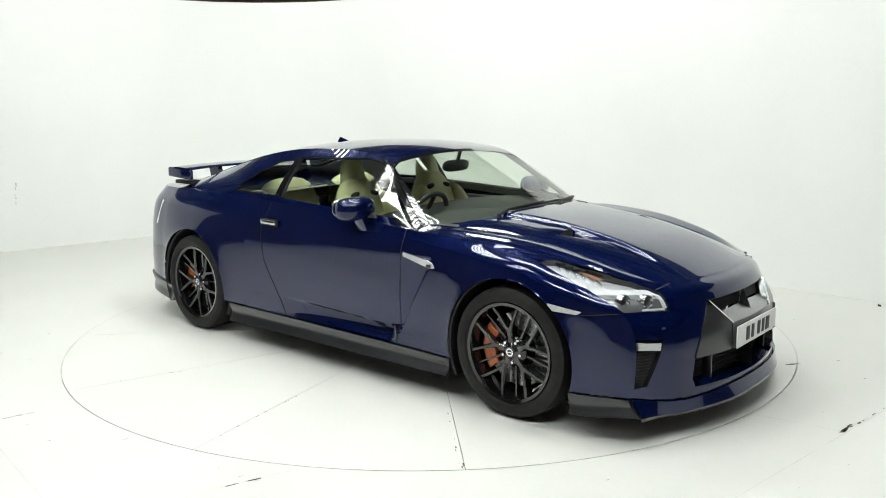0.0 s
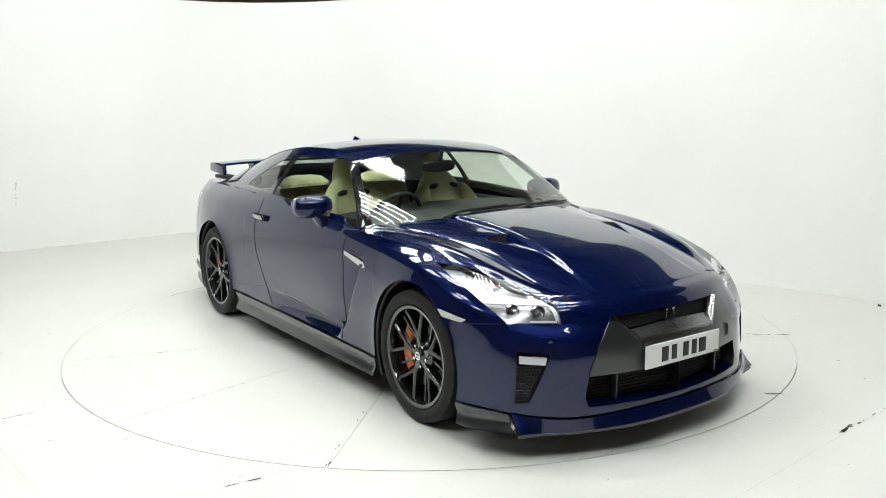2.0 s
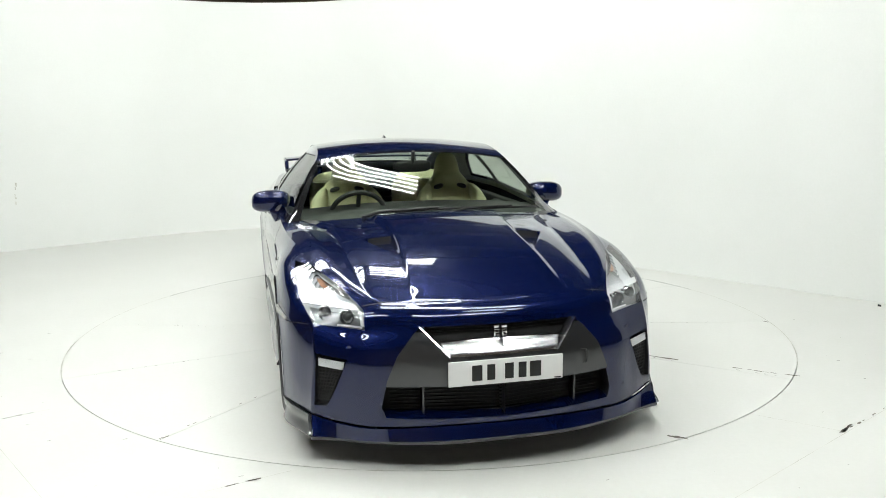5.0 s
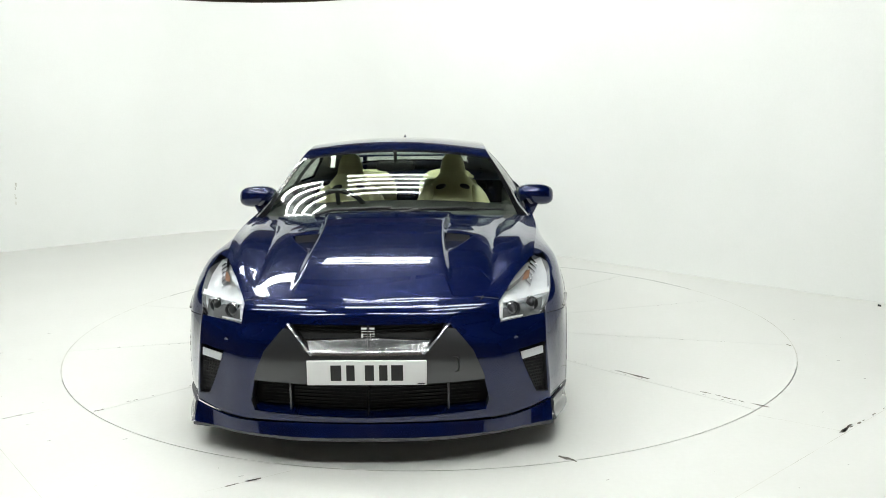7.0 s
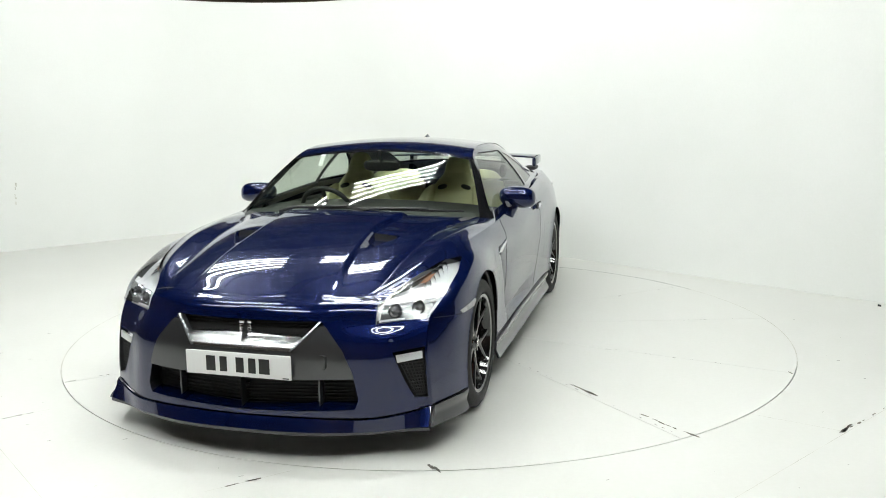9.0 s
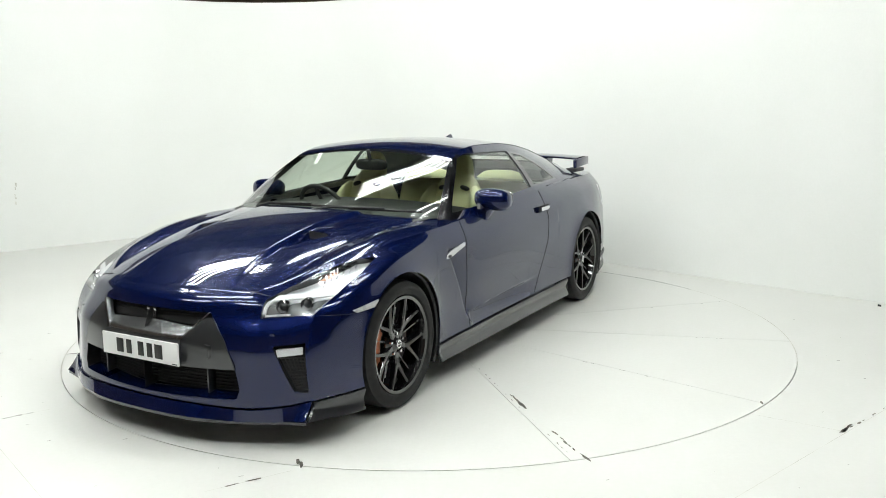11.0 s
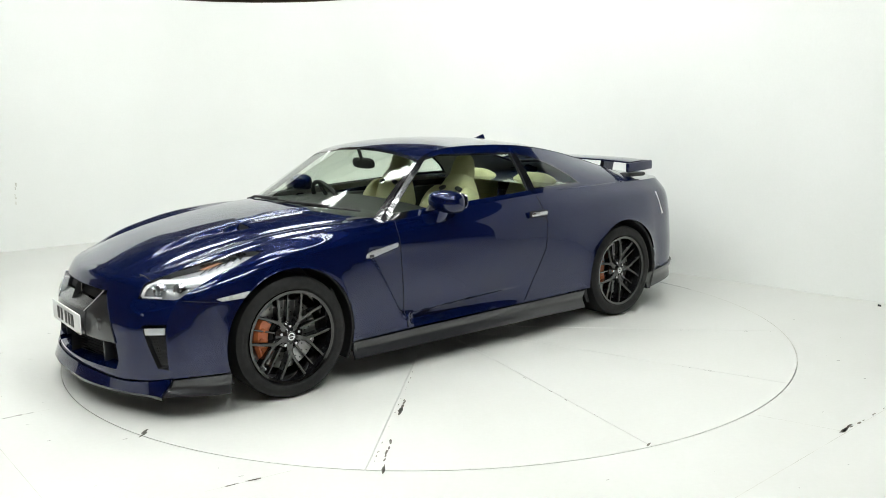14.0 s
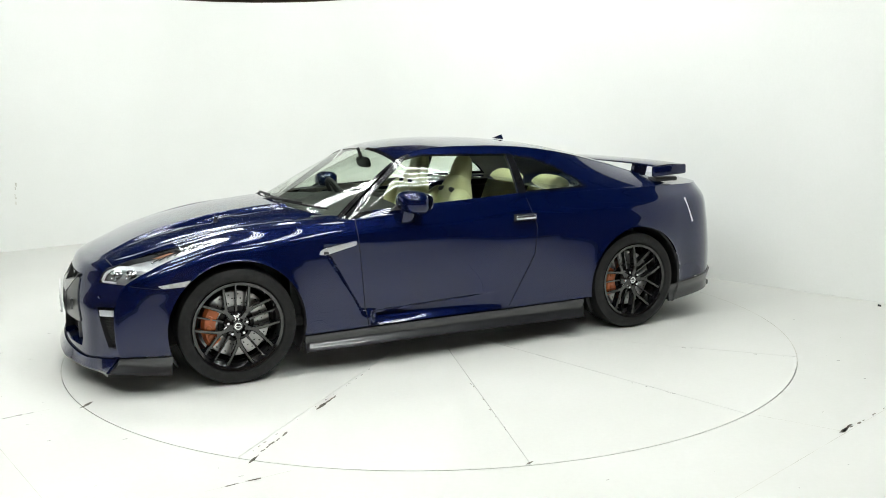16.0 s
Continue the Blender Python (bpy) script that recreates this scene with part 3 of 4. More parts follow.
def wheel(x, y, z, side, width, phase):
    w = tagged(new("wheel"), "black forked-spoke alloy wheel with a low profile tyre")
    w.parent = CAR
    # local z points out of the car
    w.matrix_basis = Matrix.Translation((x, y, z)) @ Matrix.Rotation(radians(-90 * side), 4, "X")
    h = width / 2
    R, r = 0.340, 0.262
    bm = bmesh.new()
    lathe(bm, [(r, -h * .9), (r + .02, -h), (R - .035, -h), (R - .008, -h * .88), (R, -h * .6), (R, h * .6), (R - .008, h * .88), (R - .03, h * .99), (r + .03, h * 1.03), (r + .008, h * .98), (r, h * .88)], 72)
    part("tyre", bm, RUBBER, w)
    bm = bmesh.new()
    lathe(bm, [(r - .004, h * .93), (r - .02, h * .90), (r - .026, h * .75), (r - .045, h * .2), (r - .05, -h * .9), (r - .004, -h * .9), (r - .004, h * .93)], 72)
    part("rim", bm, GLOSSBLACK, w)
    hub = h - .035
    def bar(bm, path, depth):
        """A tapered spoke along (radius, angle, height, half width) knots."""
        rings = []
        for i, (rad, ang, ht, wd) in enumerate(path):
            P = Vector((rad * math.cos(ang), rad * math.sin(ang), ht))
            n, q = path[min(i + 1, len(path) - 1)], path[max(i - 1, 0)]
            d = Vector((n[0] * math.cos(n[1]) - q[0] * math.cos(q[1]), n[0] * math.sin(n[1]) - q[0] * math.sin(q[1]), 0)).normalized()
            s = d.cross(Vector((0, 0, 1)))
            rings.append([bm.verts.new(P + s * a + Vector((0, 0, b))) for a, b in ((wd, -depth), (wd * .95, -.006), (wd * .6, 0), (-wd * .6, 0), (-wd * .95, -.006), (-wd, -depth))])
        for p, q in zip(rings, rings[1:]):
            for i in range(5):
                bm.faces.new((p[i], p[i + 1], q[i + 1], q[i]))
    for k in range(5):
        a0 = radians(phase + 72 * k)
        bm, edge = bmesh.new(), bmesh.new()
        stem = [(.040, a0, hub - .008, .024), (.08, a0, hub - .006, .016), (.125, a0, hub - .004, .019)]
        bar(bm, stem, .045)
        bar(edge, [(p[0], p[1], p[2] + .0012, p[3] * .75) for p in stem[1:]], .0015)
        for s in (-1, 1):
            path = [(.108, a0 + s * .06, hub - .0045, .013), (.14, a0 + s * .15, hub - .002, .0115), (.20, a0 + s * .27, hub + .004, .0095), (.250, a0 + s * .335, hub + .010, .0095)]
            bar(bm, path, .05)
            bar(edge, [(p[0], p[1] - s * .004, p[2] + .0012, p[3] * .8) for p in path], .0015)
        bmesh.ops.recalc_face_normals(bm, faces=bm.faces)
        part("spoke", bm, GLOSSBLACK, w, smooth=False)
        bmesh.ops.recalc_face_normals(edge, faces=edge.faces)
        part("machined_face", edge, MACHINED, w, "dull machined metal edge", smooth=False)
        bm = bmesh.new()
        bar(bm, [(.06, a0 + .628, hub - .035, .011), (.13, a0 + .628, hub - .030, .0065), (.245, a0 + .628, hub - .012, .006)], .03)
        bmesh.ops.recalc_face_normals(bm, faces=bm.faces)
        part("rear_spoke", bm, GLOSSBLACK, w, smooth=False)
    bm = bmesh.new()
    lathe(bm, [(.0001, hub + .004), (.028, hub + .003), (.033, hub - .004), (.06, hub - .012), (.078, hub - .03), (.078, hub - .08), (.0001, hub - .08)], 40)
    part("hub", bm, GLOSSBLACK, w)
    bm = bmesh.new()
    lathe(bm, [(.014, hub + .005), (.015, hub + .0065), (.021, hub + .0065), (.022, hub + .004)], 24)
    box(bm, (.046, .007, .003), pose(0, 0, hub + .006), .001)
    part("centre_cap", bm, CHROME, w)
    for k in range(5):
        a = radians(phase + 36 + 72 * k)
        bm = bmesh.new()
        rod(bm, (.056 * math.cos(a), .056 * math.sin(a), hub - .03), (.056 * math.cos(a), .056 * math.sin(a), hub - .004), .0095, .008, 6)
        part("wheel_nut", bm, CHROME, w, smooth=False)
    return w



def brake(x, y, z, side, front):
    b = new("brake")
    b.parent = CAR
    b.matrix_basis = Matrix.Translation((x, y, z)) @ Matrix.Rotation(radians(-90 * side), 4, "X")
    bm = bmesh.new()
    lathe(bm, [(.105, .034), (.19, .034), (.193, .030), (.193, .006), (.105, .006), (.105, .034)], 72)
    part("brake_disc", bm, DISC, b, "bright drilled steel disc")
    bm = bmesh.new()
    for k in range(20):
        for j in range(3):
            a = 2 * math.pi * (k + j * .33) / 20
            rr = .125 + j * .024
            rod(bm, (rr * math.cos(a), rr * math.sin(a), .0335), (rr * math.cos(a), rr * math.sin(a), .0348), .0045, seg=8)
    part("drill_holes", bm, GAP, b, smooth=False)["kind"] = "stuff"
    bm = bmesh.new()
    lathe(bm, [(.0001, .05), (.10, .046), (.106, .034), (.106, .0), (.0001, 0)], 40)
    part("disc_bell", bm, BLACK, b)
    # caliper on the leading side of the front disc, behind the rear axle's middle
    bm = bmesh.new()
    start, span = (-38, 76) if front else (-30, 60)
    if side < 0:
        start = 180 - start - span
        start = -start - span + 0
        start = 180 - 38 if not front else start
    angs = [radians(start + span * i / 12) for i in range(13)]
    sec = [(.122, .040), (.122, .068), (.135, .074), (.185, .074), (.203, .062), (.203, -.03), (.190, -.03), (.190, .040)]
    rings = [[bm.verts.new((r * math.cos(a), r * math.sin(a), h)) for r, h in sec] for a in angs]
    for p, q in zip(rings, rings[1:]):
        for i in range(len(sec)):
            bm.faces.new((p[i], p[(i + 1) % len(sec)], q[(i + 1) % len(sec)], q[i]))
    bm.faces.new(rings[0])
    bm.faces.new(rings[-1][::-1])
    for k in (3, 6, 9):
        a = angs[k]
        rod(bm, (.16 * math.cos(a), .16 * math.sin(a), .07), (.16 * math.cos(a), .16 * math.sin(a), .079), .016, .013, 16)
    bmesh.ops.recalc_face_normals(bm, faces=bm.faces)
    part("brake_caliper", bm, ORANGE, b, "burnt orange caliper", angle=.5)
    return b


def moved(bm, x=0, y=0, z=0):
    for v in bm.verts:
        v.co += Vector((x, y, z))
    return bm


def inward(bm, depth):
    """Sinks a piece of skin along its normals, away from the outside."""
    bm.normal_update()
    mid = Vector((0, 0, .6))
    shift = {v: v.normal.copy() for v in bm.verts}
    for v, n in shift.items():
        if n.dot(v.co - mid) < 0:
            n = -n
        v.co -= n * depth
    return bm


def rim_of(bm, depth, direction=None):
    """Walls from the border of a piece, going inward."""
    bm.normal_update()
    mid = Vector((0, 0, .6))
    out = bmesh.new()
    for e in bm.edges:
        if len(e.link_faces) == 1:
            q = []
            for v in e.verts:
                n = v.normal if v.normal.dot(v.co - mid) > 0 else -v.normal
                q.append((v.co.copy(), v.co + (Vector(direction) if direction else -n) * depth))
            vs = [out.verts.new(c) for c in (q[0][0], q[1][0], q[1][1], q[0][1])]
            out.faces.new(vs)
    bmesh.ops.remove_doubles(out, verts=out.verts, dist=1e-5)
    return out


def seam(trees, pts, towards, width=.006, lift=.0012, reach=3.0, n=14):
    """A thin ribbon laid on the skin along a broken line, cast along a direction."""
    way = Vector(towards).normalized()
    line = []
    for p, q in zip(pts, pts[1:]):
        p, q = Vector(p), Vector(q)
        line += [p.lerp(q, i / n) for i in range(n)]
    line.append(Vector(pts[-1]))
    hits = []
    for p in line:
        best = None
        for tr in trees:
            loc, nor, _, d = tr.ray_cast(p - way * reach, way, reach * 2)
            if loc and (best is None or d < best[2]):
                best = (loc, nor if nor.dot(way) < 0 else -nor, d)
        if best:
            hits.append(best[:2])
    bm = bmesh.new()
    prev = None
    for i, (loc, nor) in enumerate(hits):
        a, b = hits[max(i - 1, 0)][0], hits[min(i + 1, len(hits) - 1)][0]
        s = (b - a).cross(nor).normalized() * width / 2
        pair = (bm.verts.new(loc + s + nor * lift), bm.verts.new(loc - s + nor * lift))
        if prev:
            bm.faces.new((prev[0], prev[1], pair[1], pair[0]))
        prev = pair
    return bm


def both(name, bm, mat, label="", parent=CAR, **kw):
    """The same part on the car's left and right; returns the two objects."""
    if mat in (WINDGLASS, LENS, PAINT):
        outward(bm)
    other = flipped(bm)
    return [part(name, bm, mat, parent, label, **kw), part(name, other, mat, parent, label, **kw)]


def blob(bm, size, m=Matrix(), power=2.6, seg=24):
    """A rounded box by the superquadric rule."""
    r = bmesh.ops.create_uvsphere(bm, u_segments=seg, v_segments=seg // 2 + 2, radius=1.0)
    for v in r["verts"]:
        c = v.co
        k = (abs(c.x) ** power + abs(c.y) ** power + abs(c.z) ** power) ** (-1 / power)
        v.co = m @ Vector((c.x * k * size[0] / 2, c.y * k * size[1] / 2, c.z * k * size[2] / 2))
    return r["verts"]


def nose_parts(skin):
    front = lambda c: c.x > 1.85
    hole = take(skin, [(-.02, .628), (.357, .626), (.462, .506), (.507, .40), (.534, .28), (.517, .234), (-.02, .224)], (1, 2), front)
    foot = sorted((v.co.copy() for v in hole.verts if v.co.z < .2345), key=lambda p: p.y)
    shelf = grid_mesh([[p + Vector((.002, 0, .003)), p + Vector((-.04, 0, .009)), p + Vector((-.085, 0, .014))] for p in foot])
    part("lip_shelf", outward(mirror_join(shelf)), PAINT, CAR)
    both("grille_surround", rim_of(hole, .09, (-1, 0, 0)), BLACK)
    band_mid = take(hole, [(-.02, .375), (.24, .375), (.24, .505), (-.02, .505)], (1, 2))
    band_side = take(hole, [(.24, .375), (.6, .375), (.6, .60), (.345, .60), (.24, .505)], (1, 2))
    bar = take(hole, [(-.02, .505), (.24, .505), (.295, .553), (-.02, .566)], (1, 2))
    part("bumper_band", mirror_join(thick(band_mid, .01)), GREY, CAR, "satin gunmetal band behind the number plate")
    both("bumper_band", moved(thick(band_side, .01), -.004), GREY, "satin gunmetal band")
    bar = mirror_join(bar)
    for v in bar.verts:
        v.co.x += .012 - .045 * smooth(np.array([v.co.z]), .515, .566)[0]
    part("chrome_bar", bar, SATIN, CAR, "satin chrome bar of the grille")
    for s in (1, -1):
        bm = bmesh.new()
        a, b = Vector((2.277, s * .238, .506)), Vector((2.196, s * .355, .627))
        d = Vector((0, s * .009, 0))
        lo = [bm.verts.new(p) for p in (a, a + d * 1.4, b + d, b)]
        hi = [bm.verts.new(p + Vector((-.03, -s * .012, .0))) for p in (a, a + d, b + d, b)]
        bm.faces.new(lo)
        bm.faces.new(hi[::-1])
        for i in range(4):
            bm.faces.new((lo[i], lo[(i + 1) % 4], hi[(i + 1) % 4], hi[i]))
        bmesh.ops.recalc_face_normals(bm, faces=bm.faces)
        part("chrome_arm", bm, CHROME, CAR, "bright chrome arm of the grille", smooth=False)
    top = take(hole, [(-.02, .50), (.6, .50), (.6, .66), (-.02, .66)], (1, 2))
    part("grille_mesh", moved(mirror_join(top), -.05), GAP, CAR)
    part("intake_back", moved(mirror_join(hole), -.085), GAP, CAR)
    # mesh rods coloured as dark as the shade they lie in
    bm = bmesh.new()
    for i in range(9):
        z = .24 + i * .016
        for s in (1, -1):
            rod(bm, (2.235, 0, z), (2.15, s * .49, z), .0035, seg=6)
    part("intake_mesh", bm, GAP, CAR, smooth=False)
    bm = bmesh.new()
    for i in range(5):
        for s in (1, -1):
            rod(bm, (2.20, 0, .57 + i * .013), (2.165, s * .32, .575 + i * .013), .003, seg=6)
    part("upper_mesh", bm, GAP, CAR, smooth=False)
    for s in (1, -1):
        bm = bmesh.new()
        box(bm, (.05, .010, .155), pose(2.195, s * .352, .302), .003)
        part("intake_strut", bm, GREY, CAR, "grey upright strut in the intake")
    # emblem as plain bright shapes
    bm = bmesh.new()
    for y, z, w, h in ((-.017, .616, .026, .013), (.017, .616, .026, .013), (0, .590, .060, .005), (0, .578, .060, .005), (-.026, .584, .008, .028), (.010, .584, .007, .028), (.026, .590, .007, .014), (0, .602, .06, .004)):
        box(bm, (.008, w, h), pose(2.215, y, z - .004), .0015)
    part("grille_emblem", bm, CHROME, CAR, "small chrome emblem")
    # number plate with plain bars for its characters
    bm = bmesh.new()
    box(bm, (.010, .52, .111), pose(2.303, 0, .4365), .004)
    plate = part("number_plate", bm, PLATE, CAR, "white number plate with black characters")
    for y, w in ((-.133, .054), (-.070, .042), (.012, .046), (.072, .042), (.132, .060)):
        bm = bmesh.new()
        box(bm, (.002, w * .86, .070), pose(2.309, y, .4365), .0008)
        part("character_bar", bm, INK, plate)
    bm = bmesh.new()
    box(bm, (.002, .03, .004), pose(2.309, .235, .389))
    part("maker_bar", bm, INK, plate)
    bm = bmesh.new()
    box(bm, (.004, .062, .066), pose(2.236, .372, .455, 0, 0, -15), .012)
    part("tow_eye_cover", bm, GREY, CAR)
    # corner vents with running lights
    vent = take(skin, [(.668, .484), (.797, .499), (.812, .262), (.757, .268), (.715, .36)], (1, 2), lambda c: c.x > 1.85 and c.z < .55)
    both("corner_vent_rim", rim_of(vent, .04), BLACK)
    drl = take(vent, [(.69, .435), (.79, .446), (.788, .480), (.683, .469)], (1, 2))
    both("running_light", thick(inward(drl.copy(), .008), .006), LAMPSILVER, "clear running light")
    bm = bmesh.new()
    for i in range(4):
        t = (i + .5) / 4
        box(bm, (.010, .014, .012), pose(2.098 - .060 * t, .69 + .092 * t, .456 + .008 * t, 0, 0, -58), .003)
    both("running_light_cell", bm, WHITE, "bright lamp cell", smooth=False)
    both("running_light_lens", inward(drl, .001), LENS, "clear lens")
    both("vent_back", inward(vent, .035), GAP)
    bm = bmesh.new()
    for i in range(11):
        z = .272 + i * .0155
        y0 = .752 - (z - .27) * .36
        rod(bm, (2.100 - (y0 - .68) * .58, y0, z), (2.022, .806, z), .0028, seg=6)
    for i in range(8):
        t = i / 7
        rod(bm, (2.092 - .066 * t, .693 + .108 * t, .43), (2.050 - .030 * t, .758 + .050 * t, .27), .0028, seg=6)
    both("vent_mesh", bm, BLACK, smooth=False)


def head_lamps(skin, hood):
    outline = [(.586, .604), (.80, .617), (.842, .70), (.856, .77), (.840, .822), (.765, .815), (.672, .762), (.582, .684)]
    ahead = lambda c: c.x > 1.44 and c.z > .55
    lens = take(skin, outline, (1, 2), ahead)
    upper = take(hood, outline, (1, 2), ahead)
    made = {}
    for f in upper.faces:
        for v in f.verts:
            made.setdefault(v, lens.verts.new(v.co))
        lens.faces.new([made[v] for v in f.verts])
    bmesh.ops.remove_doubles(lens, verts=lens.verts, dist=.0008)
    outward(lens)
    both("headlamp_bezel", rim_of(lens, .034), GLOSSBLACK)
    shells = both("headlamp_shell", inward(lens.copy(), .034), LAMPSILVER, "bright faceted reflector shell of the headlamp")
    bowl = take(lens.copy(), [(.592, .610), (.79, .622), (.815, .690), (.592, .672)], (1, 2))
    both("lamp_bowl", inward(bowl, .028), BOWL, "grey bowl round the projectors")
    amber = take(lens.copy(), [(.712, .752), (.745, .755), (.762, .785), (.738, .780)], (1, 2))
    both("indicator", inward(amber, .018), AMBER, "amber indicator reflector")
    for outline in ([(.600, .683), (.838, .694), (.842, .712), (.610, .702)], [(.588, .620), (.603, .622), (.606, .690), (.590, .680)], [(.600, .612), (.700, .617), (.700, .624), (.600, .620)]):
        guide = take(lens.copy(), outline, (1, 2))
        both("light_guide", thick(inward(guide, .008), .008), WHITE, "white light guide strip")
    for s, sh in ((1, shells[0]), (-1, shells[1])):
        for x, y, z, r in ((2.015, .652, .648, .026), (1.945, .742, .656, .025)):
            bm = bmesh.new()
            m = look((x, s * y, z), (x + 1, s * (y + .25), z + .08)) @ Matrix.Rotation(math.pi, 4, "X")
            lathe(bm, [(r * 1.30, -.03), (r * 1.30, .004), (r * 1.22, .008), (r * 1.1, .002), (r * .85, -.010)], 28, m)
            part("projector_ring", bm, CHROME, sh)
            bm = bmesh.new()
            lathe(bm, [(.0001, .006), (r * .45, .003), (r * .75, -.004), (r * .9, -.014)], 28, m)
            part("projector_lens", bm, GREY, sh)
        # chrome fins added only to give the flat grey shell some glints
        for k in range(6):
            t = k / 5
            bm = bmesh.new()
            box(bm, (.055, .004, .016), pose(1.80 - .20 * t, s * (.735 + .05 * t), .722 + .062 * t, 0, 20, s * 25), .001)
            part("sparkle_fin", bm, CHROME, sh)
    both("headlamp_lens", lens, LENS, "clear headlamp lens")


def glazing(roof, cs):
    take(roof, [(.287, -.02), (.295, .45), (.30, 1.0), (1.3, 1.0), (1.3, -.02)], (0, 1)).free()
    part("windscreen", outward(mirror_join(screen_surface(0, .96, 40))), WINDGLASS, CAR, "lightly tinted windscreen")
    both("windscreen_pillar", screen_surface(.96, 1.004, 4), GLOSSBLACK, "gloss black windscreen pillar")
    head = grid_mesh([[screen_at(j / 30, t) + Vector((.002, 0, .0025)) for j in range(31)] for t in (.955, 1.0)])
    part("screen_band", mirror_join(head), GLOSSBLACK, CAR, "dark band along the top of the windscreen")
    back = take(roof, [(-.78, -.02), (-.80, .46), (-1.62, .50), (-1.66, -.02)], (0, 1))
    part("rear_window", outward(mirror_join(back)), WINDGLASS, CAR, "tinted rear window")
    door_glass = take(cs, [(.645, .942), (-.478, .998), (-.495, 1.248), (.12, 1.262), (.24, 1.240)], (0, 2))
    frame = take(cs, [(-.482, .998), (-1.06, 1.006), (-.985, 1.07), (-.86, 1.15), (-.70, 1.215), (-.497, 1.246)], (0, 2))
    quarter = take(frame, [(-.545, 1.010), (-1.025, 1.018), (-.955, 1.075), (-.84, 1.142), (-.69, 1.203), (-.545, 1.228)], (0, 2))
    front = take(cs, [(.20, 1.20), (.60, .89), (1.0, .89), (1.0, 1.4), (.20, 1.4)], (0, 2))
    both("pillar_side", front, GLOSSBLACK, "gloss black windscreen pillar side")
    both("pillar_lining", inward(cs.copy(), .014), LINING)
    both("window_rim", rim_of(door_glass, .022), BLACK)
    both("door_window", inward(door_glass, .006), WINDGLASS, "tinted frameless door window")
    both("pillar_cover", frame, GLOSSBLACK, "gloss black pillar cover")
    both("quarter_window", inward(quarter, .003), WINDGLASS, "tinted rear quarter window")


def seat(y, x=-.10):
    st = new("seat")
    st.parent = CAR
    st.matrix_basis = pose(x, y, 0)
    bm = bmesh.new()
    blob(bm, (.54, .46, .16), pose(.22, 0, .47, 0, -8), 3.2)
    for s in (1, -1):
        blob(bm, (.50, .12, .20), pose(.22, s * .21, .50, 0, -8), 2.6)
    part("cushion", bm, CREAM, st, "cream leather cushion")
    bm = bmesh.new()
    m = pose(-.10, 0, .82, 0, -14)
    blob(bm, (.16, .44, .62), m, 3.0)
    for s in (1, -1):
        blob(bm, (.20, .13, .50), m @ pose(.04, s * .20, -.06, 0, 0, s * 12), 2.6)
    blob(bm, (.13, .30, .30), m @ pose(-.01, 0, .28), 2.6)
    for v in bm.verts:
        v.co.y *= 1 - .42 * smooth(np.array([v.co.z]), .86, 1.16)[0]
    part("backrest", bm, CREAM, st, "cream leather bucket backrest")
    for s in (1, -1):
        bm = bmesh.new()
        blob(bm, (.06, .075, .035), m @ pose(.062, s * .085, .17, s * -15), 2.4, 16)
        part("belt_slot", bm, DASH, st, "dark harness slot")
    return st


